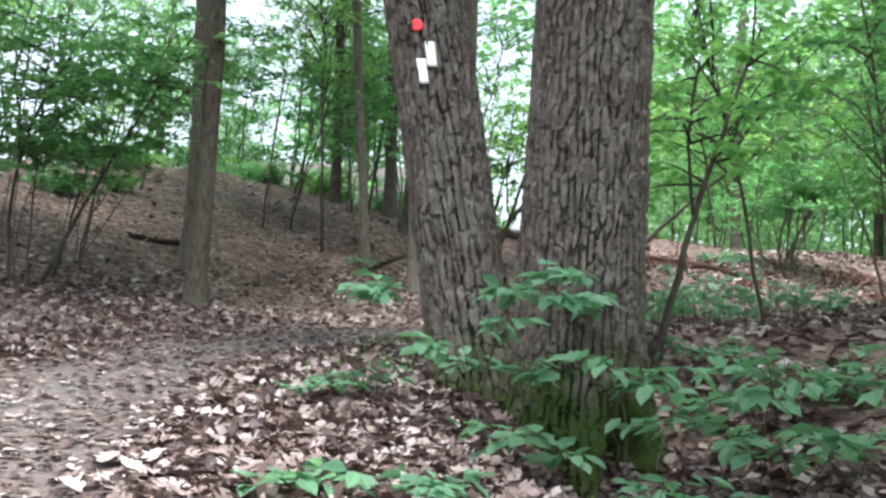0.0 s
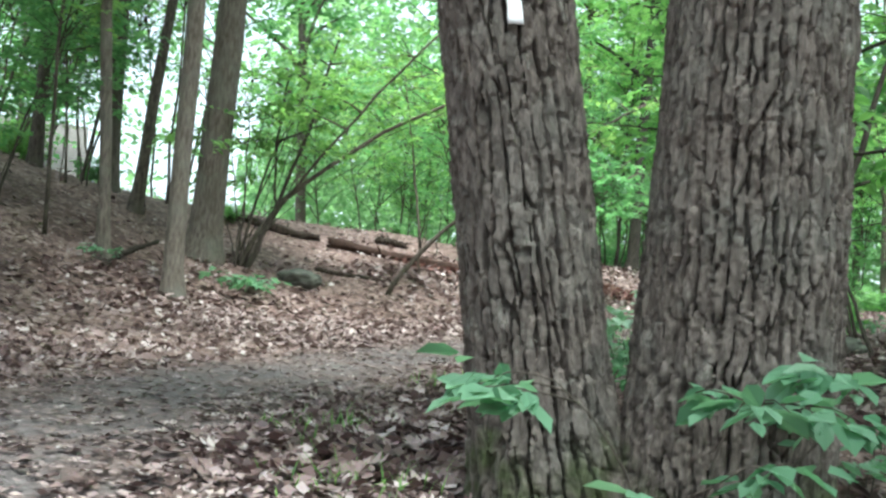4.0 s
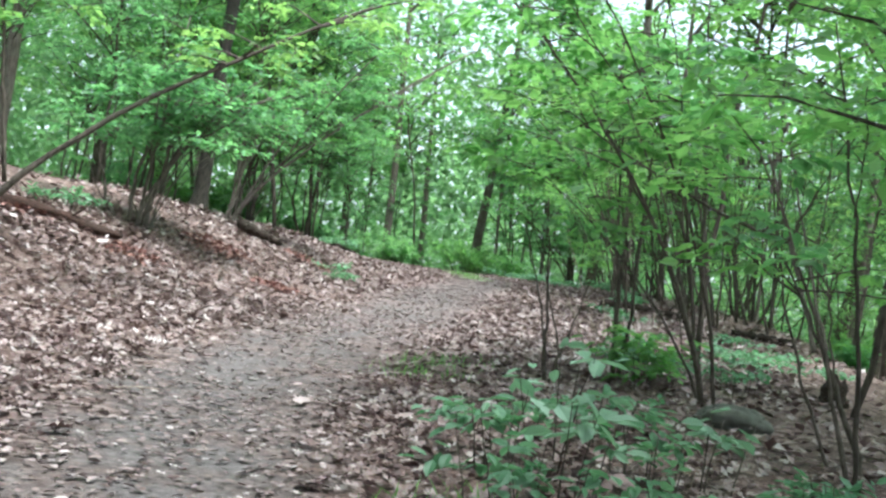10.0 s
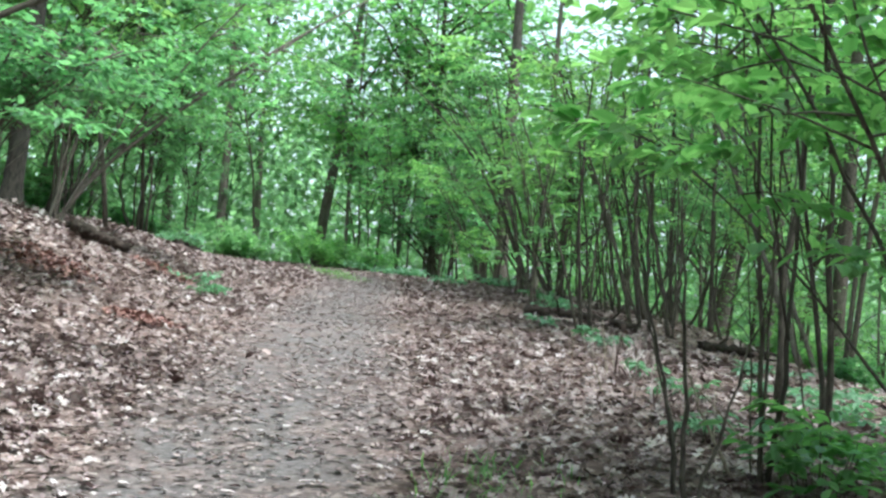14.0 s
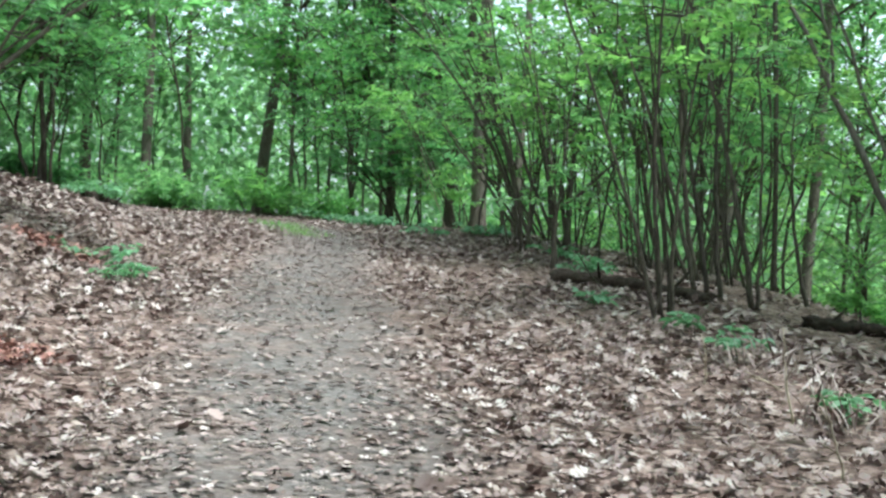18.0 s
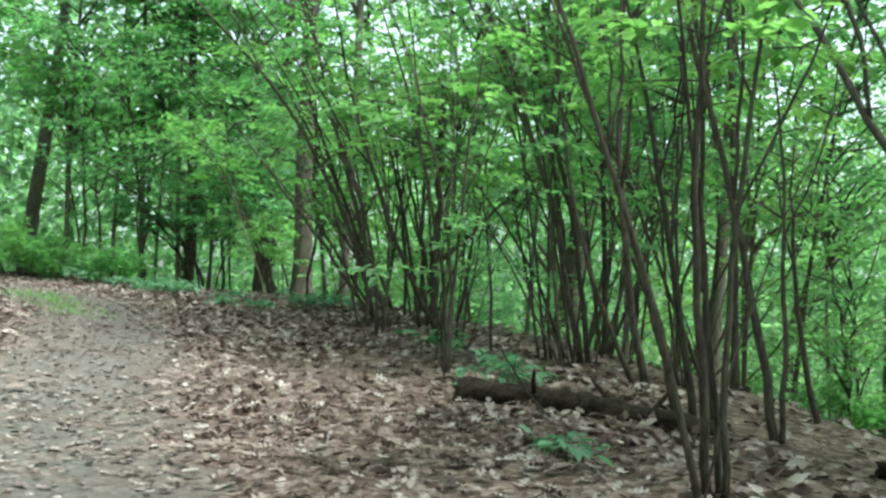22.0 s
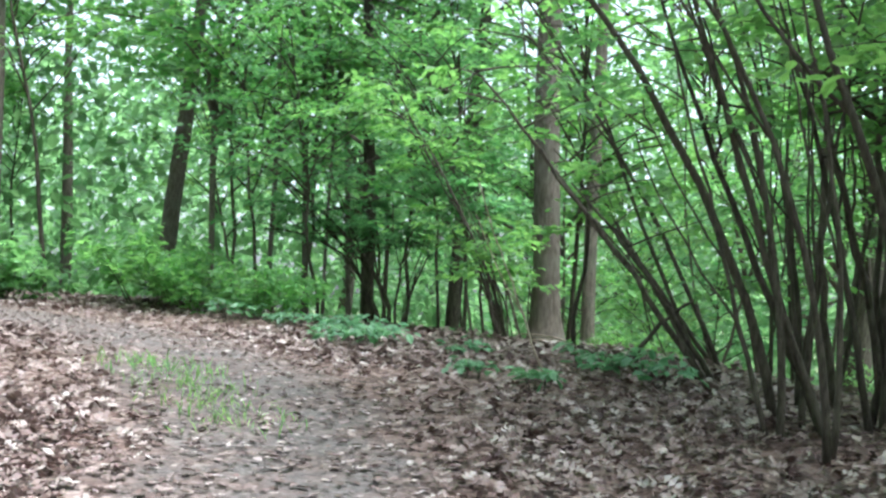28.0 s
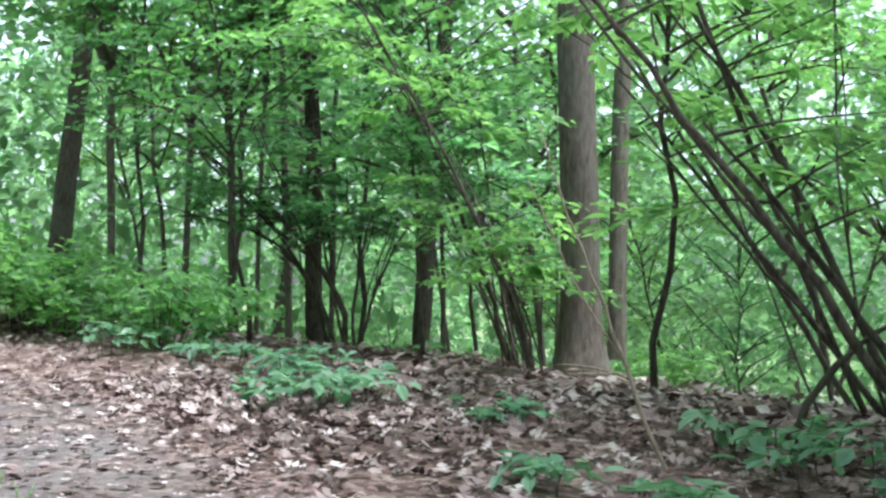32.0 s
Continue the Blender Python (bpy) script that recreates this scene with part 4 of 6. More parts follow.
shrub(403, "arching_shrub", "pale slender stems leaning out from the crest of the bank", (
        (10.38, 26.23, 0.0, 0.060, 0.27, -0.21, 1.19, 2.59, -1.98, 3.35),
        (10.42, 26.20, 0.0, 0.040, 0.16, -0.12, 0.89, 0.90, -0.69, 2.49),
        (10.33, 26.28, 0.0, 0.034, 0.13, -0.10, 1.13, 0.10, -0.08, 2.32),
        (10.40, 26.18, 0.0, 0.034, 0.07, -0.05, 0.90, 1.26, -0.95, 2.11),
        (10.35, 26.25, 0.0, 0.030, 0.09, -0.07, 1.15, 0.52, -0.39, 2.95),), LEAF_SHADE, bark=BARK_GREY, leafy=(0.7, 1.0), twigs=9, extra=4)
shrub(435, "young_tree", "dark forked young tree leaning at the end of the bank", (
        (18.60, 34.00, 0.0, 0.100, -0.10, 0.09, 1.70, 0.48, -0.41, 3.20), (18.55, 34.05, 0.0, 0.080, -0.60, 0.52, 1.26, -0.13, 0.11, 2.65)),
        LEAF_SHADE, leafy=(0.6, 1.0), twigs=14, extra=0)
shrub(404, "young_tree", "slim leaning tree beside the old oak", (
        (1.48, 8.51, 0.00, 0.045, 0.28, 0.00, 1.42, 0.69, 0.00, 2.49),), LEAF_BRIGHT, leafy=(0.5, 1.0), twigs=12, extra=0)
shrub(405, "young_tree", "thin dark tree with one long branch arching across", (
        (5.0, 12.05, 0.0, 0.03, -0.06, 0.2, 0.62, -0.23, 0.49, 1.2), (4.74, 12.6, 1.36, 0.02, 0.12, 0.75, 0.18, 0.16, 1.75, 0.78),
        (4.74, 12.6, 1.36, 0.013, 0.05, -0.1, 0.25, 0.12, -0.27, 0.7), (4.92, 12.2, 0.0, 0.016, -0.25, 0.4, 0.9, -0.3, 0.5, 1.9)),
        LEAF_BRIGHT, leafy=(0.8, 1.05), twigs=4, extra=0, forks=0)
shrub(406, "shrub", THICKET, (
        (4.51, 11.94, 0.00, 0.022, -0.13, 0.13, 0.91, -0.43, 0.45, 1.75),
        (4.57, 11.93, 0.00, 0.023, -0.03, 0.03, 1.23, -0.23, 0.24, 2.44),), LEAF_SHADE, leafy=(0.8, 1.05), twigs=4, extra=0)
shrub(407, "shrub", THICKET, (
        (8.16, 15.16, 0.00, 0.036, -0.08, 0.09, 1.68, -0.20, 0.20, 3.37),
        (8.09, 15.18, 0.00, 0.028, -0.09, 0.09, 1.58, -0.46, 0.48, 3.11),), LEAF_BRIGHT, leafy=(0.75, 1.05), twigs=6, extra=1)
shrub(408, "shrub", THICKET, (
        (5.74, 15.16, 0.00, 0.021, -0.02, 0.02, 0.75, -0.08, 0.09, 1.45),
        (5.75, 15.14, 0.00, 0.016, 0.11, -0.11, 0.55, 0.21, -0.22, 1.1),), LEAF_SHADE, leafy=(0.8, 1.0), twigs=0, extra=0)
shrub(409, "shrub", THICKET, (
        (6.65, 15.08, 0.00, 0.023, -0.06, 0.09, 1.36, -0.14, 0.21, 2.75),
        (6.65, 15.06, 0.00, 0.023, 0.07, -0.11, 1.38, 0.03, -0.04, 2.80),
        (6.59, 15.07, 0.00, 0.015, -0.02, 0.03, 1.21, -0.01, 0.03, 2.41),), LEAF_BRIGHT, leafy=(0.75, 1.05), twigs=6, extra=1)
shrub(410, "shrub", THICKET, (
        (6.30, 15.44, 0.00, 0.015, -0.02, 0.03, 0.55, -0.17, 0.24, 1.13),), LEAF_SHADE, leafy=(0.8, 1.0), twigs=0, extra=0)
shrub(411, "shrub", THICKET, (
        (5.91, 15.28, 0.00, 0.019, -0.02, 0.02, 0.6, -0.18, 0.21, 1.23),), LEAF_BRIGHT, leafy=(0.8, 1.0), twigs=0, extra=0)
shrub(412, "shrub", THICKET, (
        (21.69, 24.54, 0.00, 0.100, 0.02, -0.04, 1.43, -0.01, 0.02, 2.88),
        (21.64, 24.45, 0.88, 0.042, 0.28, -0.51, 0.55, 0.53, -0.98, 1.16),
        (21.39, 24.59, 0.00, 0.037, -0.10, 0.19, 1.49, -0.33, 0.61, 2.92),), LEAF_BRIGHT, leafy=(0.55, 1.05), twigs=4, extra=0)
shrub(413, "shrub", THICKET, (
        (19.04, 21.91, 0.00, 0.059, -0.17, 0.32, 2.35, -0.73, 1.34, 4.44),
        (19.40, 21.92, 0.00, 0.041, -0.08, 0.16, 2.08, -0.50, 0.92, 4.00),), LEAF_BRIGHT, leafy=(0.75, 1.05), twigs=3, extra=0)
shrub(414, "shrub", THICKET, (
        (18.43, 21.13, 0.00, 0.068, -0.30, 0.55, 2.31, -0.15, 0.27, 4.68),
        (18.55, 21.26, 0.00, 0.037, -0.53, 0.98, 2.03, -0.44, 0.81, 4.32),), LEAF_SHADE, leafy=(0.75, 1.05), twigs=3, extra=0)
shrub(415, "shrub", THICKET, (
        (16.31, 19.78, 0.00, 0.054, -0.16, 0.29, 1.82, -0.46, 0.85, 3.57),
        (16.32, 19.76, 0.00, 0.030, 0.01, -0.02, 1.35, -0.07, 0.12, 2.68),), LEAF_BRIGHT, leafy=(0.55, 1.05), twigs=4, extra=0)
shrub(416, "shrub", THICKET, (
        (17.92, 19.59, 0.00, 0.039, -0.16, 0.29, 1.03, -0.15, 0.28, 2.11),), LEAF_SHADE, leafy=(0.55, 1.05), twigs=4, extra=0)
shrub(417, "shrub", THICKET, (
        (21.29, 25.19, 0.00, 0.050, -0.26, 0.48, 2.78, -1.38, 2.55, 4.39),
        (21.03, 24.79, 0.00, 0.041, -0.30, 0.56, 1.37, -0.56, 1.03, 2.78),
        (21.16, 24.99, 0.00, 0.033, 0.03, -0.05, 1.36, 0.13, -0.25, 2.71),), LEAF_BRIGHT, leafy=(0.75, 1.05), twigs=3, extra=0)
shrub(418, "shrub", THICKET, (
        (20.71, 25.11, 0.00, 0.026, -0.13, 0.29, 1.22, -0.27, 0.60, 2.43),
        (20.74, 25.05, 0.00, 0.036, 0.03, -0.07, 1.92, -0.33, 0.76, 3.68),
        (20.91, 24.78, 0.00, 0.038, -0.28, 0.64, 1.91, -0.50, 1.12, 3.88),), LEAF_SHADE, leafy=(0.75, 1.05), twigs=3, extra=0)
shrub(419, "shrub", THICKET, (
        (16.97, 22.56, 0.00, 0.025, 0.02, -0.05, 1.41, 0.07, -0.16, 2.81),
        (17.02, 22.55, 0.00, 0.025, 0.04, -0.10, 1.53, -0.22, 0.49, 2.97),), LEAF_BRIGHT, leafy=(0.55, 1.05), twigs=4, extra=0)
shrub(420, "shrub", THICKET, (
        (22.06, 22.73, 0.00, 0.058, -0.12, 0.26, 1.96, -0.29, 0.67, 3.89),
        (21.73, 22.59, 0.00, 0.038, 0.26, -0.58, 1.33, 0.06, -0.13, 2.64),
        (21.68, 22.33, 0.00, 0.031, -0.14, 0.32, 2.14, -0.23, 0.51, 4.28),), LEAF_SHADE, leafy=(0.75, 1.05), twigs=3, extra=0)
shrub(421, "shrub", THICKET, (
        (16.63, 20.52, 0.00, 0.047, -0.18, 0.40, 1.77, -0.41, 0.94, 3.02),
        (16.67, 20.42, 0.00, 0.043, -0.11, 0.25, 1.83, -0.26, 0.58, 3.17),
        (16.73, 20.28, 0.00, 0.040, -0.11, 0.25, 1.77, -0.07, 0.15, 3.02),), LEAF_BRIGHT, leafy=(0.55, 1.05), twigs=4, extra=0)
shrub(422, "shrub", THICKET, (
        (19.88, 23.64, 0.00, 0.048, -0.52, 0.92, 1.68, -0.71, 1.25, 3.63),
        (21.75, 24.46, 0.00, 0.048, -0.14, 0.25, 1.09, -0.29, 0.50, 2.19),), LEAF_SHADE, leafy=(0.75, 1.05), twigs=3, extra=0)
shrub(423, "shrub", THICKET, (
        (20.27, 24.68, 0.00, 0.033, -0.00, 0.00, 2.16, -0.74, 1.30, 3.73),
        (20.43, 24.69, 0.00, 0.029, 0.08, -0.13, 1.50, -0.14, 0.24, 2.95),), LEAF_BRIGHT, leafy=(0.75, 1.05), twigs=3, extra=0)
shrub(424, "shrub", THICKET, (
        (17.42, 22.72, 0.00, 0.025, -0.10, 0.17, 0.91, 0.09, -0.16, 1.33),
        (17.43, 22.70, 0.00, 0.028, -0.06, 0.11, 1.71, -0.33, 0.57, 3.01),), LEAF_SHADE, leafy=(0.55, 1.05), twigs=4, extra=0)
shrub(425, "shrub", THICKET, (
        (22.75, 25.03, 0.00, 0.055, -0.15, 0.29, 1.60, -0.03, 0.06, 3.17),
        (22.50, 25.28, 0.00, 0.035, 0.03, -0.06, 1.60, -0.25, 0.48, 3.10),
        (22.62, 25.18, 0.00, 0.026, -0.17, 0.32, 1.32, -0.12, 0.23, 2.70),), LEAF_BRIGHT, leafy=(0.75, 1.05), twigs=3, extra=0)
shrub(427, "arching_shrub", "shrub of thick parallel stems leaning over the shoulder", (
        (23.38, 26.19, 0.00, 0.045, -0.42, 0.77, 1.29, -0.89, 1.63, 2.39),
        (23.41, 26.12, 0.00, 0.038, -0.25, 0.47, 0.96, -0.57, 1.05, 1.62),
        (23.71, 27.04, 0.00, 0.037, 0.10, -0.18, 0.62, 0.33, -0.61, 0.78),), LEAF_BRIGHT, leafy=(0.85, 1.05), twigs=5, extra=0, forks=1)
shrub(429, "shrub", "fan of thin arching stems in front of the trees", (
        (29.97, 33.33, 0.00, 0.033, -0.25, 0.45, 1.58, -0.73, 1.35, 2.37),
        (29.90, 33.47, 0.00, 0.037, -0.08, 0.14, 1.80, -0.75, 1.39, 1.76),
        (29.96, 33.36, 0.00, 0.037, -0.20, 0.36, 1.52, -0.45, 0.83, 2.65),
        (30.05, 33.18, 0.00, 0.033, -0.07, 0.13, 1.43, 0.17, -0.31, 2.38),
        (30.01, 33.25, 0.00, 0.033, -0.20, 0.37, 1.51, -0.24, 0.44, 2.71),
        (30.07, 33.15, 0.00, 0.033, 0.08, -0.14, 1.30, 0.36, -0.66, 2.01),
        (30.00, 33.30, 0.0, 0.090, 0.13, -0.23, 1.24, -0.83, 1.45, 2.50),), LEAF_SHADE, leafy=(0.55, 1.05), twigs=8)
shrub(430, "shrub", THICKET, (
        (27.23, 29.99, 0.00, 0.038, -0.17, 0.31, 1.42, -0.51, 0.93, 2.64),
        (27.26, 29.94, 0.00, 0.031, -0.12, 0.22, 1.13, -0.19, 0.35, 2.19),), LEAF_SHADE, leafy=(0.55, 1.05), twigs=9)
shrub(431, "shrub", THICKET, (
        (26.11, 29.34, 0.00, 0.032, -0.19, 0.42, 1.57, -0.58, 1.27, 2.88),
        (26.09, 29.39, 0.00, 0.023, -0.02, 0.04, 0.71, -0.15, 0.32, 1.30),), LEAF_BRIGHT, leafy=(0.55, 1.05), twigs=9)
shrub(432, "dead_sapling", "bare dead sapling leaning over the leaf litter", (
        (22.65, 27.41, 0.00, 0.017, -0.13, 0.29, 0.76, -0.25, 0.54, 1.53),), LEAF_SHADE, bark=DRY_WOOD, twigs=0, extra=0, category="sapling")

# the thicket along the shoulder: fans of thin forking stems that bend towards the light over the trail
FAN = "fan of thin bent stems in the thicket beyond the trail's edge"
for k, rows in enumerate((
        ((18.96, 20.83, 0.0, 0.050, -0.06, 0.36, 2.04, -0.02, 0.12, 3.63),
         (18.96, 20.83, 0.0, 0.050, -0.08, 0.51, 1.52, -0.25, 1.59, 3.75),
         (18.96, 20.83, 0.0, 0.040, -0.15, 0.95, 2.58, -0.29, 1.86, 3.58),
         (18.96, 20.83, 0.0, 0.035, -0.04, 0.28, 2.36, -0.12, 0.73, 3.63),
         (18.96, 20.83, 0.0, 0.025, 0.01, -0.04, 2.23, 0.07, -0.46, 2.87),),
        ((20.30, 20.90, 0.0, 0.060, 0.12, -0.80, 1.23, -0.00, 0.02, 4.05),
         (20.30, 20.90, 0.0, 0.035, 0.13, -0.86, 1.69, 0.03, -0.20, 3.13),
         (20.30, 20.90, 0.0, 0.030, 0.21, -1.46, 1.72, 0.14, -0.93, 2.66),
         (20.30, 20.90, 0.0, 0.025, 0.19, -1.30, 0.91, 0.11, -0.73, 3.56),),
        ((18.85, 21.97, 0.0, 0.035, -0.09, 0.36, 1.87, -0.17, 0.67, 3.49),
         (18.85, 21.97, 0.0, 0.030, 0.04, -0.16, 1.95, 0.12, -0.44, 3.41),
         (18.85, 21.97, 0.0, 0.030, -0.10, 0.39, 2.77, -0.04, 0.14, 3.28),
         (18.85, 21.97, 0.0, 0.028, -0.20, 0.76, 1.63, -0.34, 1.28, 2.11),
         (18.85, 21.97, 0.0, 0.020, -0.12, 0.47, 1.07, -0.24, 0.92, 1.50),),
        ((25.10, 26.60, 0.0, 0.060, -0.30, 0.69, 2.07, -1.10, 2.55, 4.70),
         (25.10, 26.60, 0.0, 0.050, -0.63, 1.46, 3.40, -0.73, 1.68, 4.95),
         (25.10, 26.60, 0.0, 0.030, -0.22, 0.50, 1.07, -0.17, 0.40, 3.17),
         (25.10, 26.60, 0.0, 0.060, -0.17, 0.77, 1.10, -0.34, 1.56, 2.06),
         (25.10, 26.60, 0.0, 0.050, -0.08, 1.33, 2.12, -0.11, 1.73, 2.74),),
        ((24.80, 25.80, 0.0, 0.050, 0.04, -0.22, 1.19, -0.11, 0.55, 3.76),
         (24.80, 25.80, 0.0, 0.060, 0.09, -0.44, 2.47, 0.07, -0.37, 3.40),
         (24.80, 25.80, 0.0, 0.040, 0.09, -0.44, 3.40, -0.02, 0.10, 3.75),
         (24.80, 25.80, 0.0, 0.045, -0.04, 0.09, 2.97, -0.30, 0.76, 4.83),),
        ((19.16, 22.14, 0.0, 0.040, -0.11, 0.68, 2.00, -0.28, 1.72, 2.36),
         (19.16, 22.14, 0.0, 0.035, -0.05, 0.30, 2.95, 0.02, -0.14, 3.24),
         (19.16, 22.14, 0.0, 0.035, -0.06, 0.36, 2.74, -0.12, 0.72, 3.61),),
        ((21.57, 22.27, 0.0, 0.040, 0.04, -0.29, 2.46, -0.02, 0.17, 3.01),
         (21.57, 22.27, 0.0, 0.050, 0.13, -0.95, 2.90, -0.04, 0.32, 4.49),
         (21.57, 22.27, 0.0, 0.050, 0.19, -1.33, 3.50, 0.08, -0.56, 4.49),),
        ((19.75, 23.31, 0.0, 0.030, -0.02, 0.07, 0.52, 0.12, -0.46, 2.98),
         (19.75, 23.31, 0.0, 0.035, -0.02, 0.08, 2.31, -0.19, 0.71, 3.82),
         (19.75, 23.31, 0.0, 0.025, 0.02, -0.09, 3.39, 0.05, -0.20, 3.60),),
        ((28.50, 30.30, 0.0, 0.050, -0.02, 0.04, 1.17, -0.83, 1.96, 4.26),
         (28.50, 30.30, 0.0, 0.040, -0.38, 0.89, 2.28, -0.48, 1.12, 2.91),
         (28.50, 30.30, 0.0, 0.030, 0.01, -0.03, 1.79, -0.54, 1.27, 3.06),
         (28.50, 30.30, 0.0, 0.030, -0.01, 0.03, 1.39, 0.00, -0.01, 2.43),))):
    spread = np.random.default_rng(4100 + k)
    rows = [(x + spread.normal(0, 0.14), y + spread.normal(0, 0.14), start, 0.6 * r, *bend) for x, y, start, r, *bend in rows]
    shrub(4200 + k, "shrub", FAN, rows, (LEAF_SHADE, LEAF_BRIGHT)[k % 2], leafy=(0.42, 1.05), twigs=5, extra=2, count=7, forks=2)

# two made-up slim trees whose high crowns darken the trail north of them
for k, (x, y, r) in enumerate(((19.7, 20.5, 0.036), (22.6, 22.5, 0.036))):
    tall_tree(140 + k, "forest_tree", "slim tree added in the thicket for the shade of its high crown", "trees of the wood", r, (-0.02, 0.05), 6.0, BARK_DARK, LEAF_BRIGHT, 12.5, 16, (x, y))

shrub(436, "leaning_tree", "two slim grey trunks leaning far over through the thicket", (
        (16.12, 17.74, 0.0, 0.100, 0.75, 1.1, 2.1, 1.55, 2.33, 4.2), (16.3, 17.6, 0.0, 0.060, 0.7, 1.0, 1.9, 1.35, 1.9, 4.1)),
        LEAF_SHADE, bark=BARK_GREY, leafy=(0.85, 1.05), twigs=6, extra=0, forks=1, category="tree")

shrub(433, "young_tree", "young tree arching towards the trail with broad bright leaves", (
        (6.2, 13.9, 0.0, 0.026, -0.3, 0.2, 1.6, -1.6, 0.7, 2.6), (6.25, 13.95, 0.0, 0.021, -0.1, 0.3, 1.6, -1.1, 1.2, 2.9),
        (6.2, 13.8, 0.0, 0.022, -0.4, 0.0, 1.7, -1.9, 0.1, 2.8), (6.28, 13.95, 0.0, 0.016, -0.1, 0.4, 1.0, -0.7, 1.2, 1.7)),
        LEAF_BRIGHT, leafy=(0.6, 1.05), twigs=9, size=0.125, extra=0)

shrub(434, "shrub", "clump of slim dark stems standing before the decaying log", (
        (13.75, 19.88, 0.0, 0.036, -0.26, 0.2, 1.6, -0.29, 0.05, 3.3), (13.72, 19.92, 0.0, 0.03, -0.2, 0.3, 1.4, -0.65, 0.95, 3.2),
        (13.8, 19.82, 0.0, 0.028, -0.1, 0.1, 1.5, 0.15, -0.2, 3.3), (13.85, 19.85, 0.0, 0.024, 0.0, 0.1, 1.5, -0.4, 0.4, 3.4)),
        LEAF_BRIGHT, leafy=(0.8, 1.05), twigs=5, extra=1)

# ---- understorey trees and bushes filling the wood ----
def keep_clear(x, y, least):
    """Whether a place is at least so far from the trail."""
    side, _ = offset(x, y)
    return abs(side[0]) > least


nursery = [sapling(300 + k, "young_tree", "young understorey tree with layered bright green leaves", "young trees", (60 + 3 * k, 70), 3.6 + 0.9 * k, 15 + 2 * k, 0.105 + 0.01 * k,
                   BARK_DARK, (LEAF_BRIGHT, LEAF_SHADE)[k % 2], twigs=10, low=0.36) for k in range(5)]
layered = [sapling(330 + k, "young_tree", "small understorey tree leafy down to the ground", "young trees", (60 + 3 * k, 76), 2.8 + 0.7 * k, 20, 0.095, BARK_DARK, (LEAF_BRIGHT, LEAF_SHADE, LEAF_BRIGHT)[k], twigs=9, low=0.12, reach=0.6, length=0.6) for k in range(3)]
poles = [tall_tree(360 + k, "pole_tree", "thin straight young tree with a high crown on the shoulder", "trees of the wood", 0.034 + 0.014 * k, (0.02 * k - 0.02, 0.02), 3.6, (BARK_GREY, BARK_DARK, BARK_GREY)[k], (LEAF_BRIGHT, LEAF_SHADE, LEAF_BRIGHT)[k], 9.0 + k, 9, (64 + 6 * k, 92)) for k in range(3)]
slender = [sapling(320 + k, "young_tree", "thin young tree with a high open crown on the slope", "young trees", (60 + 3 * k, 74), 4.6 + 0.6 * k, 12, 0.11, BARK_DARK, (LEAF_SHADE, LEAF_BRIGHT)[k % 2], twigs=8, low=0.62) for k in range(3)]
giants = [tall_tree(340 + k, "forest_tree", (GREY_LABEL, DARK_LABEL)[k % 2], "trees of the wood", 0.14 + 0.05 * k, (0.02 - 0.01 * k, 0.01 * k), 3.5 + k, (BARK_GREY, BARK_DARK)[k % 2],
                    (LEAF_SHADE, LEAF_BRIGHT)[k % 2], 13.0 + 1.5 * k, 26, (64 + 6 * k, 78)) for k in range(3)]

# high-crowned trees made up to cast shade over the trail
shade_canopy = [tall_tree(350 + k, "forest_tree", (GREY_LABEL, DARK_LABEL)[k % 2], "trees of the wood", 0.11 + 0.04 * k, (0.02 - 0.02 * k, 0.01 * k), 7.5, (BARK_GREY, BARK_DARK)[k % 2],
                    (LEAF_SHADE, LEAF_BRIGHT)[k % 2], 14.0 + k, 30, (64 + 6 * k, 86)) for k in range(2)]


def bush(seed, place, wide, tall, stems, size, leaf):
    """A low leafy bush of many thin stems."""
    rng = np.random.default_rng(seed)
    ob = thing("bush", (*place, height(*place)), "low dense green bush beside the trail", "bush", "bushes")
    pieces, base, tip = [], [], []
    for k in range(stems):
        a, r = rng.uniform(0, 6.283), wide * math.sqrt(rng.uniform(0, 1))
        foot = np.array((0.3 * r * math.cos(a), 0.3 * r * math.sin(a), -0.1))
        end = np.array((r * math.cos(a), r * math.sin(a), tall * rng.uniform(0.5, 1.0) * (1 - 0.35 * (r / wide) ** 2)))
        pts = bezier(foot, (foot + end) / 2 + np.array((0, 0, 0.15 * tall)), end, 6)
        pieces.append(tube(pts[::2], np.linspace(0.006, 0.002, 3), 4, rng, 0.01))
        for _ in range(6):
            u = rng.uniform(0.25, 1.0) * 5
            i = min(int(u), 4)
            p = pts[i] + (pts[i + 1] - pts[i]) * (u - i)
            b, s = rng.uniform(0, 6.283), rng.uniform(0.15, 0.4)
            base.append(p), tip.append(p + np.array((math.cos(b) * s, math.sin(b) * s, s * rng.normal(0.1, 0.3))))
    v, f = joined(pieces)
    tagged(part("stemwork", mesh("stemwork", v, f, BARK_DARK), ob), kind="stuff")
    v, f = leaves(*spray_leaves(rng, np.array(base), np.array(tip), 7, size), OVAL, OVAL_FACES)
    part("foliage", mesh("foliage", v, f, leaf, False), ob)
    return ob


bushes = [bush(380 + k, (60 + 3 * k, 64), 0.7 + 0.2 * k, 0.8 + 0.25 * k, 22 + 5 * k, 0.115, (LEAF_SHADE, LEAF_BRIGHT, LEAF_SHADE)[k]) for k in range(3)]

for k, (x, y, wide, tall) in enumerate(((6.6, 14.75, 0.35, 0.7),)):
    bush(390 + k, (x, y), wide, tall, 8, 0.11, LEAF_BRIGHT)

rng = np.random.default_rng(77)


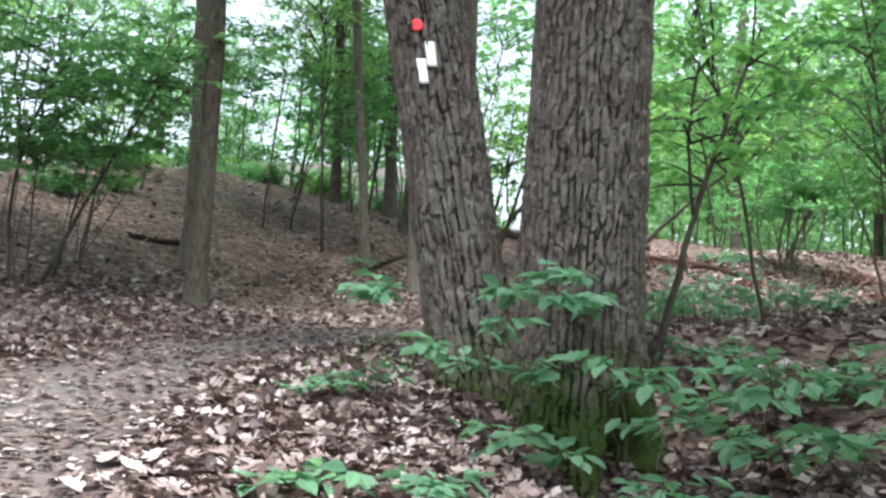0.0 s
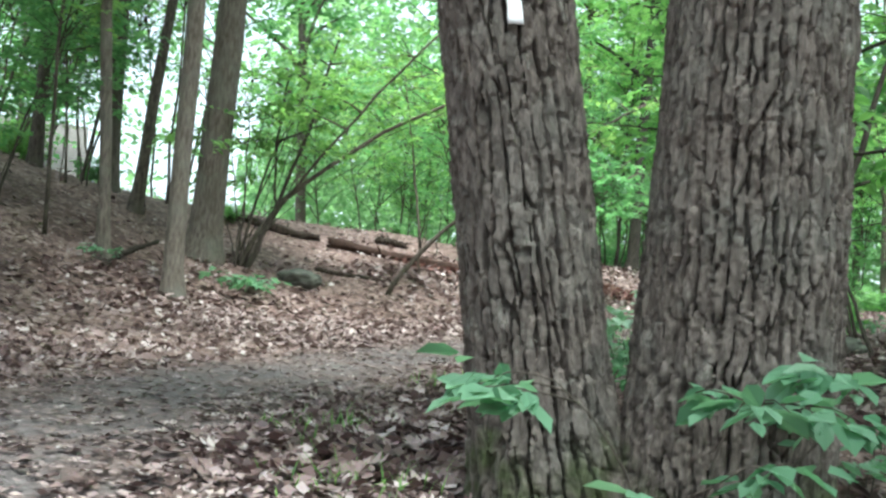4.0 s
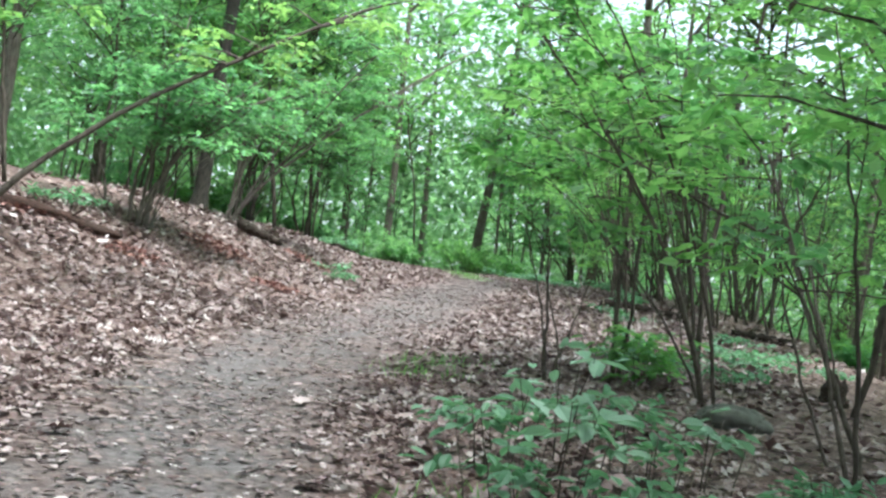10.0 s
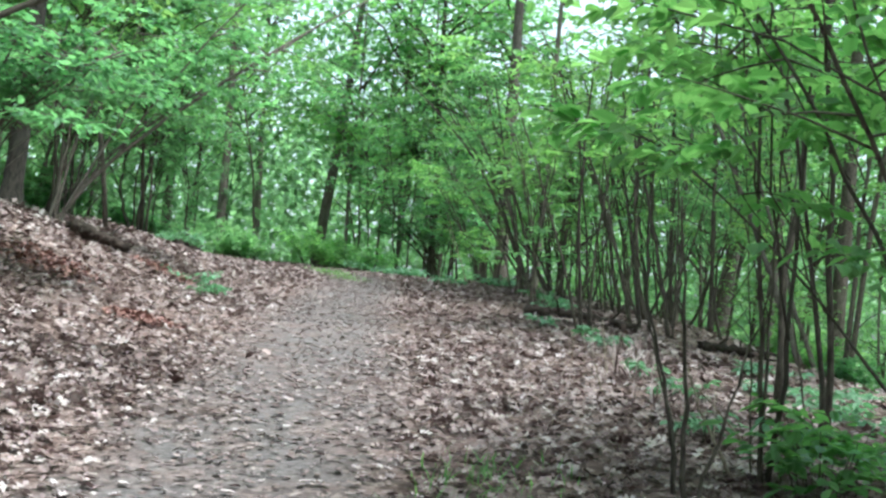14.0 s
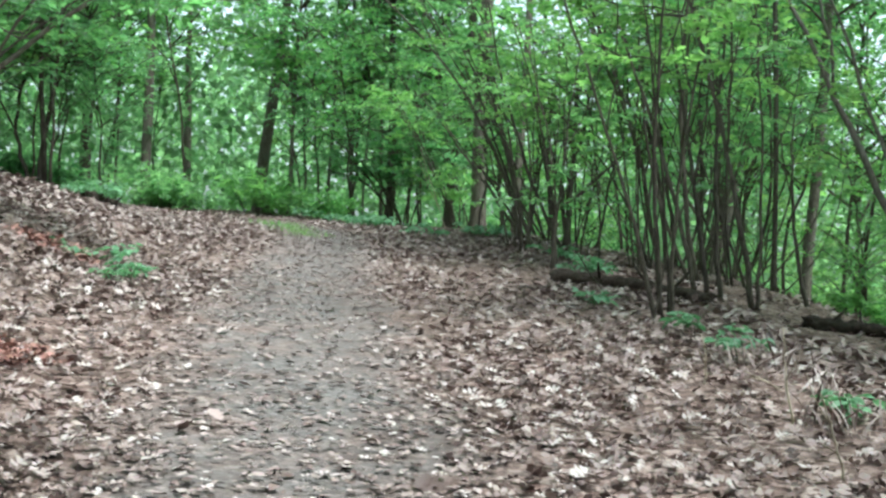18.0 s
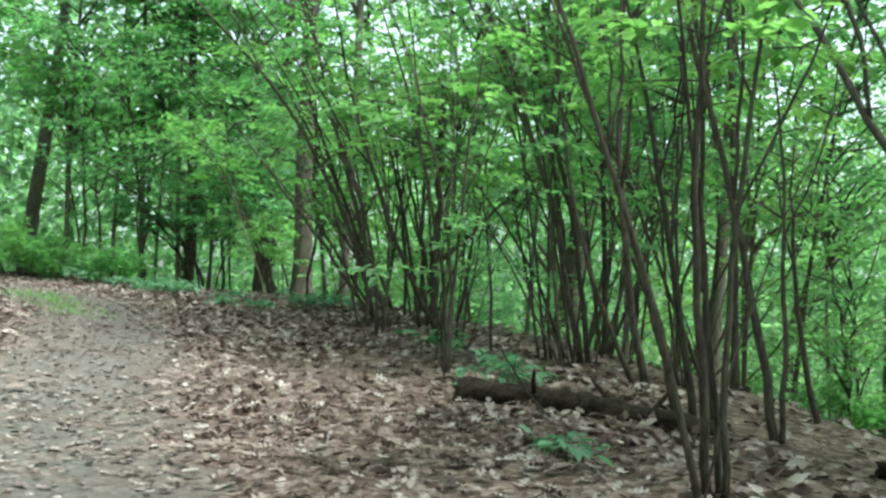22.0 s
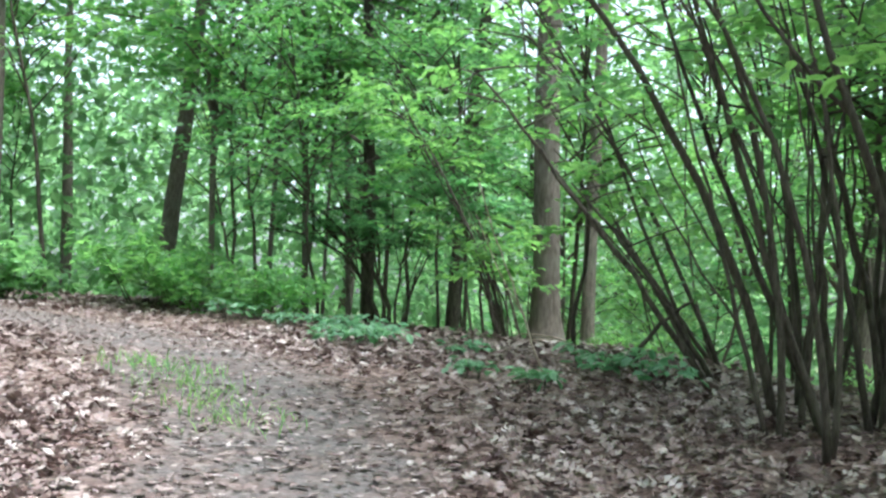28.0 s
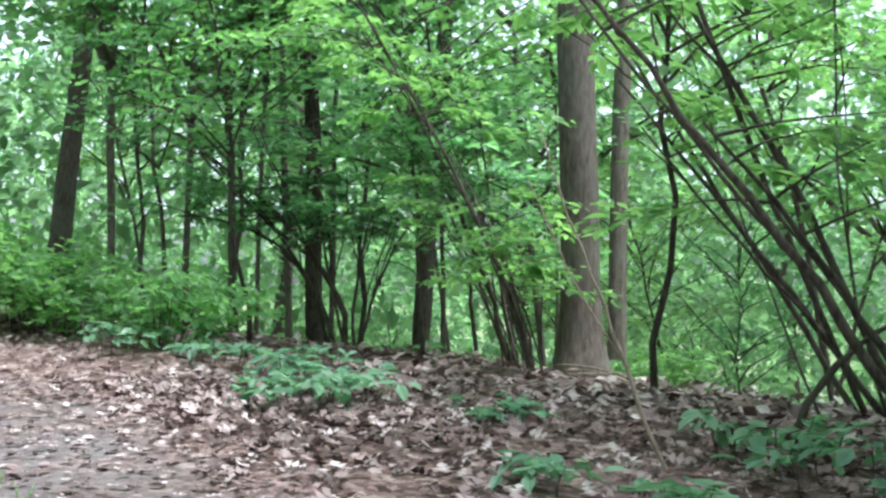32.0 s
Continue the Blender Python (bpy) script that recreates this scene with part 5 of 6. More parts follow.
def scatter(sources, count, s_range, side_range, least, scale=(0.8, 1.2), gap=1.0, avoid=()):
    """Copies of the sources at random places along the trail, none closer together than gap."""
    placed, tries = [], 0
    while len(placed) < count and tries < count * 60:
        tries += 1
        k = int(rng.uniform(*s_range) / 0.25)
        k = min(max(k, 0), len(TRAIL) - 1)
        d = rng.uniform(*side_range)
        x, y = TRAIL[k, 0] - TANGENT[k, 1] * d, TRAIL[k, 1] + TANGENT[k, 0] * d
        if not keep_clear(x, y, least) or any((x - a) ** 2 + (y - b) ** 2 < gap * gap for a, b in placed):
            continue
        if any((x - a) ** 2 + (y - b) ** 2 < r * r for a, b, r in avoid):
            continue
        placed.append((x, y))
        copied(sources[int(rng.integers(len(sources)))], rest_at(x, y, rng.uniform(0, 360), rng.uniform(*scale), (rng.normal(0, 4), rng.normal(0, 4))))
    return placed


# s along the trail: 6.5 start of the walk, 13 the twin tree, 43 its end
OPEN_VIEW = ((-2, 28, 8.0), (3, 31, 4.0))
LEAN_VIEW = ((19.5, 22.5, 3.4), (21.9, 24.5, 1.6)) + tuple((16 + 2.6 * k, 26 + 2.3 * k, 1.5) for k in range(10))
BANK_VIEW = ((-2.5, 12, 3.2), (-1.0, 10, 4.0), (0.9, 7.9, 1.6), (1.0, 17, 3.0), (4, 19, 3.5))
for x, y, k, scale in ((4.2, 10.2, 0, 1.0),
                       (3.6, 9.2, 1, 0.8), (2.9, 10.6, 0, 0.9), (-6.6, 14.8, 1, 1.0), (-7.5, 17.2, 2, 0.9), (-5.2, 19.5, 1, 0.9), (16.4, 17.3, 4, 1.1), (14.6, 16.0, 4, 1.0), (17.0, 34.5, 3, 1.3), (14.6, 36.0, 2, 1.4), (20.0, 40.0, 4, 1.4), (13.6, 34.0, 1, 1.4), (24.5, 43.0, 3, 1.4), (17.6, 38.0, 4, 1.3), (18.4, 33.6, 4, 1.4), (32.0, 27.5, 4, 1.3), (33.5, 25.4, 4, 1.3), (30.6, 24.9, 4, 1.25)):
    copied(nursery[k], rest_at(x, y, 97 * x, scale, (4, -3)))
scatter(nursery[:3], 3, (26, 38), (-9.5, -6.4), 6.2, (0.75, 1.1), 1.8)
scatter(nursery[1:], 20, (16, 62), (-26, -10), 9, (0.9, 1.35), 2.2)
scatter(nursery[1:], 28, (20, 52), (5.5, 16), 5.0, (0.75, 1.2), 1.9, BANK_VIEW + OPEN_VIEW)
scatter(nursery[1:], 26, (40, 66), (-12, 15), 4.0, (0.9, 1.4), 1.6, LEAN_VIEW)
scatter(giants, 16, (20, 66), (-45, -15), 13, (0.9, 1.4), 4.5, ((24, 15, 6.0), (28, 19, 6.0), (31, 22, 5.0)))
scatter(giants, 4, (34, 70), (12, 40), 11, (0.9, 1.3), 4.0)
# added shade trees, trunks mostly out of view, placed by where their shadows fall
scatter(shade_canopy, 3, (8, 18), (-12, -7), 7, (0.95, 1.2), 5.0)
for x, y, k in ((2.3, 1.7, 0), (3.2, -3.0, 1), (5.2, 5.0, 0), (-5.6, 8.6, 1), (-4.7, 10.5, 0), (-5.2, 5.6, 0), (4.8, 6.6, 1), (15.2, 15.6, 0), (7.0, 10.0, 1), (26.0, 21.6, 0)):
    copied(shade_canopy[k], rest_at(x, y, 53 * x, 0.95))
for x, y, k in ((13.5, 36.5, 1), (17.2, 37.0, 0)):
    copied(shade_canopy[k], rest_at(x, y, 31 * x, 1.0))
for x, y, k in ((23.0, 46.0, 0), (27.0, 55.0, 1), (36.0, 52.0, 2)):
    copied(giants[k], rest_at(x, y, 71 * x, 1.0))
scatter(bushes, 34, (51, 66), (-3.5, 9), 1.5, (0.8, 1.5), 0.9)
scatter(bushes[:2], 9, (20, 44), (-12, -7.5), 7, (0.6, 1.1), 1.1)
scatter(bushes[:2], 7, (29, 43), (-11.5, -6.6), 6.4, (0.6, 1.0), 1.2)
scatter(bushes[:2], 4, (43, 55), (-11, -7), 6.5, (0.5, 0.95), 1.1)
scatter(bushes[:2], 6, (15, 36), (6, 11), 5.5, (0.3, 0.5), 1.4)
for x, y, k, scale in ((-8.2, 19.0, 1, 0.9), (-7.0, 20.5, 0, 1.0), (-6.0, 21.5, 1, 0.8), (-4.9, 22.5, 0, 0.9), (-3.6, 23.5, 0, 0.7), (-2.6, 25.5, 1, 0.7), (-7.4, 16.6, 0, 1.0), (-5.9, 17.4, 0, 0.7),
                       (0.8, 27.5, 0, 0.8), (-0.4, 28.2, 1, 0.7), (-4.6, 26.5, 2, 0.8)):
    copied(bushes[k], rest_at(x, y, 61 * x, scale))
for x, y, k, scale in ((6.6, 12.0, 0, 1.0), (8.2, 13.6, 1, 1.1), (7.6, 12.4, 2, 0.9), (9.3, 15.9, 2, 1.1)):
    copied(slender[k], rest_at(x, y, 97 * x, scale, (4, -3)))
crest = np.random.default_rng(78)
for k in range(20):
    x, y = crest.uniform(-9.0, -1.6), crest.uniform(24.5, 31.0)
    copied(nursery[k % 3], rest_at(x, y, 97 * x, crest.uniform(0.5, 0.85), (crest.normal(0, 5), crest.normal(0, 5))))
for k in range(12):
    x, y = crest.uniform(-8.5, 0.5), crest.uniform(23.5, 28.0)
    copied(bushes[k % 2], rest_at(x, y, 97 * x, crest.uniform(0.4, 0.8)))
for k in range(22):
    x, y = crest.uniform(-8.5, 1.0), crest.uniform(21.5, 29.5)
    copied(slender[k % 3], rest_at(x, y, 97 * x, crest.uniform(0.6, 1.1), (crest.normal(0, 5), crest.normal(0, 5))))
scatter(layered, 11, (49, 64), (-3.5, 9), 3.0, (0.8, 1.25), 1.5)
scatter(layered, 12, (42, 60), (-19, -12), 11, (0.8, 1.2), 2.0)
scatter(nursery[:3], 7, (43.5, 54), (-7.5, -3.6), 3.2, (0.8, 1.1), 1.4)
scatter(nursery[:3], 8, (47, 57), (3.0, 7.5), 2.8, (0.8, 1.1), 1.4)
scatter(poles, 16, (43, 60), (-15, -4.6), 4.4, (0.7, 1.15), 0.9)
scatter(poles, 6, (28, 43), (-16, -7.5), 7.2, (0.6, 1.0), 1.2)
scatter(layered, 10, (26, 44), (-13, -7.2), 7, (0.7, 1.1), 1.6)
for source in nursery + layered + poles + slender + giants + shade_canopy + bushes:
    for o in (*source.children_recursive, source):
        bpy.data.objects.remove(o)


# ---- seedlings and herbs ----
def herb(seed, place, stems, tall, size, label, leaf=LEAF_HERB, spread=0.18, per=6, name="seedling"):
    rng = np.random.default_rng(seed)
    ob = thing(name, (*place, height(*place)), label, "plant", "seedlings")
    base, tip = [], []
    for k in range(stems):
        a, r = rng.uniform(0, 6.283), spread * math.sqrt(rng.uniform(0, 1))
        foot = np.array((r * math.cos(a), r * math.sin(a), -0.04))
        h = tall * rng.uniform(0.6, 1.0)
        end = foot + np.array((0.25 * h * math.cos(a), 0.25 * h * math.sin(a), h))
        pts = bezier(foot, (foot + end) / 2 + np.array((0, 0, 0.08)), end, 6)
        v, q, t = tube(pts, np.linspace(0.005, 0.002, 6), 5, rng, 0.004)
        part("stem", mesh("stem", v, [q, t], BARK_DARK), ob)
        for j in range(2):
            p = pts[3 + min(j, 2)]
            b, s = rng.uniform(0, 6.283), size * rng.uniform(1.2, 2.4)
            base.append(p), tip.append(p + np.array((math.cos(b) * s, math.sin(b) * s, s * rng.uniform(-0.1, 0.25))))
    v, f = leaves(*spray_leaves(rng, np.array(base), np.array(tip), per, size), OVAL, OVAL_FACES)
    part("foliage", mesh("foliage", v, f, leaf, False), ob)
    return ob


HERB = "small leafy green seedling growing through the fallen leaves"
for k, (x, y, stems, tall, size) in enumerate((
        (-0.53, 7.25, 6, 0.3, 0.1), (-1.16, 7.46, 3, 0.14, 0.07), (-0.55, 5.35, 4, 0.12, 0.13), (-0.09, 5.35, 4, 0.14, 0.13),
        (1.05, 5.5, 5, 0.35, 0.13), (1.75, 6.5, 6, 0.45, 0.12), (1.6, 5.8, 5, 0.4, 0.12), (2.3, 7.6, 7, 0.5, 0.12), (2.2, 6.6, 7, 0.45, 0.12), (2.9, 7.4, 7, 0.5, 0.12),
        (1.9, 8.4, 5, 0.45, 0.1), (0.41, 18.7, 8, 0.4, 0.12), (0.7, 18.95, 6, 0.35, 0.12), (5.25, 22.95, 9, 0.35, 0.09), (5.6, 23.1, 7, 0.3, 0.09),
        (3.0, 13.2, 9, 0.5, 0.11), (2.2, 12.4, 9, 0.4, 0.1), (2.6, 11.7, 9, 0.35, 0.1), (3.2, 12.4, 9, 0.45, 0.1), (3.6, 11.6, 9, 0.35, 0.1), (4.2, 13.4, 8, 0.4, 0.1),
        (1.6, 9.6, 9, 0.5, 0.1), (2.2, 10.6, 9, 0.5, 0.1), (6.6, 14.7, 9, 0.5, 0.09), (7.1, 14.2, 9, 0.45, 0.09),
        (11.67, 24.44, 6, 0.28, 0.09), (11.3, 24.2, 6, 0.25, 0.09), (11.6, 24.75, 7, 0.3, 0.09), (18.2, 31.9, 9, 0.5, 0.12), (17.7, 31.7, 8, 0.45, 0.12), (-1.35, 18.35, 7, 0.22, 0.08), (16.9, 22.1, 6, 0.35, 0.12), (16.4, 21.9, 5, 0.35, 0.12), (18.4, 23.2, 5, 0.35, 0.12),
        (24.4, 30.5, 9, 0.35, 0.11), (23.8, 30.1, 9, 0.3, 0.11), (24.8, 32.5, 8, 0.35, 0.1), (23.4, 29.8, 9, 0.3, 0.12), (10.6, 17.6, 4, 0.25, 0.1), (11.9, 18.5, 4, 0.25, 0.1), (9.2, 16.6, 5, 0.3, 0.1), (7.6, 15.9, 4, 0.25, 0.1), (9.6, 15.3, 8, 0.2, 0.09), (10.3, 15.8, 9, 0.22, 0.09), (11.0, 16.4, 9, 0.2, 0.09), (11.5, 16.0, 8, 0.22, 0.1), (10.8, 15.2, 8, 0.2, 0.09), (12.1, 16.9, 8, 0.2, 0.09), (12.9, 19.2, 4, 0.25, 0.11), (14.3, 20.8, 4, 0.22, 0.11), (23.1, 27.0, 7, 0.3, 0.12), (22.5, 26.5, 7, 0.3, 0.12),
        (21.8, 27.2, 5, 0.2, 0.11), (24.9, 31.6, 8, 0.3, 0.11), (23.3, 28.6, 6, 0.2, 0.1), (22.0, 27.9, 5, 0.18, 0.1))):
    herb(500 + k, (x, y), stems, tall, size, HERB, spread=0.3 if stems > 6 else 0.16)

for k, (x, y, stems, tall, size) in enumerate(((3.17, 13.0, 3, 1.05, 0.16), (2.55, 12.5, 3, 0.75, 0.14), (3.5, 12.3, 3, 0.6, 0.14), (2.0, 11.6, 4, 0.3, 0.12), (2.7, 11.2, 4, 0.3, 0.12))):
    herb(570 + k, (x, y), stems, tall, size, "seedling beside the trail with large green leaves, sky sheen painted in", LEAF_SHEEN, per=4)
SEEDLING = "knee-high seedling with flat layers of broad leaves"
shrub(590, "seedling", SEEDLING + " before the oak", (
        (0.2, 7.15, 0.0, 0.009, 0.0, 0.0, 0.7, -0.36, 0.0, 0.95), (0.22, 7.12, 0.0, 0.01, 0.03, -0.03, 0.8, 0.22, -0.08, 1.05),
        (0.2, 7.1, 0.0, 0.009, 0.2, 0.0, 0.7, 0.66, -0.1, 1.0), (0.18, 7.1, 0.0, 0.007, 0.0, 0.0, 0.4, -0.05, -0.1, 0.62)),
        LEAF_HERB, leafy=(0.8, 1.0), twigs=7, size=0.15, count=4, length=0.28, extra=0, category="plant")
shrub(591, "seedling", SEEDLING + " by the hollow oak", (
        (1.05, 6.5, 0.0, 0.008, 0.0, 0.05, 0.8, -0.05, 0.18, 1.25), (1.05, 6.45, 0.0, 0.007, -0.1, 0.0, 0.5, -0.42, -0.1, 0.72),
        (1.1, 6.5, 0.0, 0.008, 0.1, 0.2, 0.6, 0.3, 0.65, 0.98)),
        LEAF_HERB, leafy=(0.75, 1.0), twigs=6, size=0.16, count=4, length=0.3, extra=0, category="plant")
shrub(592, "seedling", SEEDLING + " beside the oak", (
        (1.75, 6.7, 0.0, 0.009, 0.1, 0.0, 0.6, 0.15, 0.2, 1.0), (1.8, 6.65, 0.0, 0.008, 0.2, -0.1, 0.5, 0.5, -0.3, 0.85),
        (1.78, 6.75, 0.0, 0.008, -0.1, 0.0, 0.5, -0.4, -0.2, 0.8), (1.7, 6.8, 0.0, 0.008, 0.1, 0.3, 0.6, 0.4, 0.7, 0.95)),
        LEAF_HERB, leafy=(0.65, 1.0), twigs=6, size=0.15, count=4, length=0.34, extra=0, category="plant")


# ---- logs, stones and sticks ----
def log(seed, ends, radius, label, sink=0.3, name="fallen_log", mat=DEADWOOD, bumps=0.3, n=60):
    """A rotting trunk: uneven, sagging with the ground, its ends broken off in splinters."""
    rng = np.random.default_rng(seed)
    (x0, y0), (x1, y1) = ends
    u = np.linspace(0, 1, n)
    x, y = x0 + (x1 - x0) * u + 0.05 * np.sin(5 * u + seed), y0 + (y1 - y0) * u + 0.05 * np.cos(4 * u + seed)
    z = ground(x, y)
    z = np.convolve(np.pad(z, 9, mode="edge"), np.ones(19) / 19, "valid") + radius * (1 - sink)
    ob_place = np.array((x0, y0, z[0]))
    seg = 20
    v, q, t = tube(np.stack([x, y, z], 1) - ob_place, radius * np.interp(u, [0, 0.5, 1], [1.1, 1.0, 0.75]), seg)
    knots = value_noise(rng, np.tile(np.arange(seg) / seg, n), np.repeat(u, seg), 7, 14) + 0.5 * value_noise(rng, np.tile(np.arange(seg) / seg, n), np.repeat(u, seg), 20, 20)
    centre = np.repeat(np.stack([x, y, z], 1) - ob_place, seg, 0)
    v[:n * seg] = centre + (v[:n * seg] - centre) * (1 + bumps * knots)[:, None]
    way = np.array((x1 - x0, y1 - y0, 0)) / math.hypot(x1 - x0, y1 - y0)
    for k, sign in ((0, -1), (n - 1, 1)):
        v[k * seg:(k + 1) * seg] += sign * radius * rng.uniform(-0.2, 1.0, seg)[:, None] * way
    ob = thing(name, ob_place, label, "log")
    part("trunk", mesh("trunk", v, [q, t], mat), ob)
    for k in range(3):
        i = int(rng.uniform(3, n - 4))
        p = np.array((x[i], y[i], z[i])) - ob_place
        a = rng.uniform(0, 6.28)
        tip = p + np.array((0.3 * math.cos(a), 0.3 * math.sin(a), rng.uniform(0.15, 0.35))) * (radius / 0.12)
        v, q, t = tube(bezier(p, (p + tip) / 2, tip, 4), np.linspace(radius * 0.28, radius * 0.12, 4), 6, rng, 0.01)
        part("branch_stub", mesh("branch_stub", v, [q, t], mat), ob)
    return ob


log(1, ((0.83, 23.2), (2.3, 22.8)), 0.075, "long dark rotting log lying across the leafy bank")
log(2, ((2.43, 22.62), (5.72, 22.08)), 0.08, "reddish rotting log lying across the leafy bank", mat=ROTTEN_WOOD)
log(3, ((1.9, 20.95), (3.1, 20.8)), 0.035, "thin dead branch on the leafy bank", name="fallen_branch")
log(4, ((10.1, 25.5), (10.62, 25.1)), 0.085, "short dark rotten log jutting from the bank", sink=-0.5)
log(9, ((3.6, 23.72), (3.98, 23.45)), 0.07, "stub of dark dead wood on the bank")
log(10, ((-1.28, 18.05), (-0.56, 20.0)), 0.035, "thin dark fallen branch at the foot of the trees", name="fallen_branch")
log(12, ((17.9, 31.9), (19.0, 32.3)), 0.09, "short dark log on the crest of the bank")
log(5, ((16.2, 22.05), (15.9, 20.2)), 0.095, "dark decaying log at the foot of the shrubs")
log(6, ((15.7, 19.0), (16.1, 18.2)), 0.07, "broken dark log end among the shrub stems")
log(7, ((-4.5, 16.3), (-3.65, 16.75)), 0.045, "thin dead branch on the leafy slope", name="fallen_branch")


def rock(seed, place, size, label):
    rng = np.random.default_rng(seed)
    bm = bmesh.new()
    bmesh.ops.create_icosphere(bm, subdivisions=4, radius=1)
    for v in bm.verts:
        c = v.co
        d = 1 + 0.22 * noise.noise(c * 1.3 + Vector((seed, 0, 0))) + 0.16 * noise.noise(c * 3.5 + Vector((0, seed, 0))) + 0.07 * noise.noise(c * 8)
        v.co = Vector((c.x * size[0] * d, c.y * size[1] * d, c.z * size[2] * d))
    data = bpy.data.meshes.new("rock")
    bm.to_mesh(data)
    bm.free()
    data.polygons.foreach_set("use_smooth", np.full(len(data.polygons), True))
    data.materials.append(ROCK)
    ob = new("rock", data)
    ob.matrix_basis = rest_at(*place, rng.uniform(0, 360)) @ Matrix.Translation((0, 0, size[2] * 0.25))
    return tagged(ob, label, "rock")


rock(1, (1.5, 20.1), (0.32, 0.25, 0.15), "grey lichen-covered boulder half sunk in the bank")
rock(2, (5.6, 13.3), (0.28, 0.2, 0.13), "large pale grey boulder among the seedlings")

def stick(seed, foot, reach, radius, label, mat=DRY_WOOD, twigs=2, name="stick"):
    """A dead stick poking out of the litter, with a few broken twigs."""
    rng = np.random.default_rng(seed)
    x, y = foot
    ob = thing(name, (x, y, height(x, y)), label, "stick", "dead sticks")
    end = np.array(reach)
    pts = bezier((0, 0, -0.03), end * 0.5 + rng.normal(0, 0.08, 3) * np.linalg.norm(end), end, 10)
    v, q, t = tube(pts, np.linspace(radius, radius * 0.4, 10), 6, rng, 0.01 * np.linalg.norm(end))
    part("stem", mesh("stem", v, [q, t], mat), ob)
    for k in range(twigs):
        p = pts[int(rng.integers(3, 8))]
        tip = p + rng.normal(0, 0.16, 3) * np.linalg.norm(end) + 0.2 * end
        v, q, t = tube(bezier(p, (p + tip) / 2 + rng.normal(0, 0.02, 3), tip, 5), np.linspace(radius * 0.5, radius * 0.2, 5), 5, rng)
        part("twig", mesh("twig", v, [q, t], mat), ob)
    return ob


for k, (x, y, dx, dy, dz, r) in enumerate((
        (7.03, 15.23, -0.28, 0.36, 0.45, 0.01), (11.0, 18.58, -0.02, 0.03, 0.32, 0.008), (10.32, 17.83, -0.05, 0.08, 0.53, 0.009), (11.06, 18.0, -0.17, 0.28, 0.12, 0.009),
        (9.13, 17.28, -0.08, 0.13, 0.4, 0.008), (20.19, 25.47, -0.03, 0.04, 0.14, 0.007), (6.64, 15.22, -0.33, 0.27, 0.73, 0.011), (27.0, 29.2, -0.19, 0.41, 0.04, 0.012), (25.3, 28.15, 0.7, 1.0, 0.12, 0.016), (25.6, 28.2, 0.5, 0.9, 0.04, 0.012),
        (1.9, 15.6, 0.3, -0.2, 0.03, 0.007), (8.3, 21.9, 0.35, 0.15, 0.05, 0.009), (12.4, 24.6, -0.4, 0.1, 0.04, 0.008), (18.2, 26.0, 0.3, -0.25, 0.03, 0.008))):
    stick(740 + k, (x, y), (dx, dy, dz), r, "pale dry stick poking out of the fallen leaves")
for k, (x, y, dx, dy, dz, r) in enumerate((
        (1.18, 7.68, -0.13, -0.05, 0.56, 0.008), (3.75, 21.6, 0.05, 0.0, 0.7, 0.02), (4.6, 23.4, 0.1, 0.1, 0.9, 0.012), (-0.9, 6.9, 0.5, 0.1, 0.03, 0.01),
        (6.9, 23.2, -0.3, 0.2, 0.5, 0.01), (11.9, 27.6, 0.2, -0.3, 0.6, 0.012), (15.7, 21.2, -0.2, 0.4, 0.5, 0.012))):
    stick(760 + k, (x, y), (dx, dy, dz), r, "dark bare twig standing out of the fallen leaves", BARK_DARK)


def stump(seed, place, radius, tall):
    """A rotten stump, worn to a ragged rim."""
    rng = np.random.default_rng(seed)
    seg, n = 26, 14
    h = np.linspace(-0.15, tall, n)
    v, q, t = tube(np.stack([0 * h, 0.05 * h, h], 1), radius * np.interp(h, [-0.15, 0.1, tall], [1.5, 1.1, 0.7]), seg)
    u, w = np.tile(np.arange(seg) / seg, n), np.repeat(np.linspace(0, 1, n), seg)
    knots = value_noise(rng, u, w, 7, 5) + 0.5 * value_noise(rng, u, w, 13, 9)
    v[:n * seg, :2] *= (1 + 0.25 * knots)[:, None]
    v[-2 - seg:-2, 2] += tall * 0.35 * value_noise(rng, np.arange(seg) / seg, np.zeros(seg), 9, 2)
    v[-1, 2] -= 0.1
    ob = new("tree_stump", mesh("tree_stump", v, [q, t], DEADWOOD))
    ob.location = (*place, height(*place))
    return tagged(ob, "dark rotten tree stump with a ragged rim on the shoulder", "stump")


stump(780, (8.6, 13.95), 0.12, 0.24)


def heap(seed, place, wide, count):
    """A drift of reddish old leaves and crumbled wood."""
    rng = np.random.default_rng(seed)
    a, r = rng.uniform(0, 6.283, count), wide * np.sqrt(rng.random(count)) * rng.uniform(0.6, 1.2, count)
    x, y = place[0] + r * np.cos(a), place[1] + 0.7 * r * np.sin(a)
    z = ground(x, y) - height(*place) + 0.03 + 0.06 * (1 - (r / wide / 1.2) ** 2) * rng.random(count)
    v, f = leaves(np.stack([x - place[0], y - place[1], z], 1), rng.uniform(0, 6.283, count), rng.normal(0, 0.4, count), rng.normal(0, 0.4, count), rng.uniform(0.05, 0.11, count), LITTER, LITTER_FACES)
    ob = new("leaf_heap", mesh("leaf_heap", v, f, RED_LEAF, False))
    ob.location = (*place, height(*place))
    return tagged(ob, "drift of reddish-brown old leaves on the bank", "leaf litter", kind="stuff")


for k, (x, y, wide, count) in enumerate(((8.1, 21.75, 0.4, 260), (8.1, 23.4, 0.7, 360), (5.8, 21.8, 0.4, 160), (11.3, 25.0, 0.5, 240), (4.17, 22.3, 0.7, 260))):
    heap(790 + k, (x, y), wide, count)


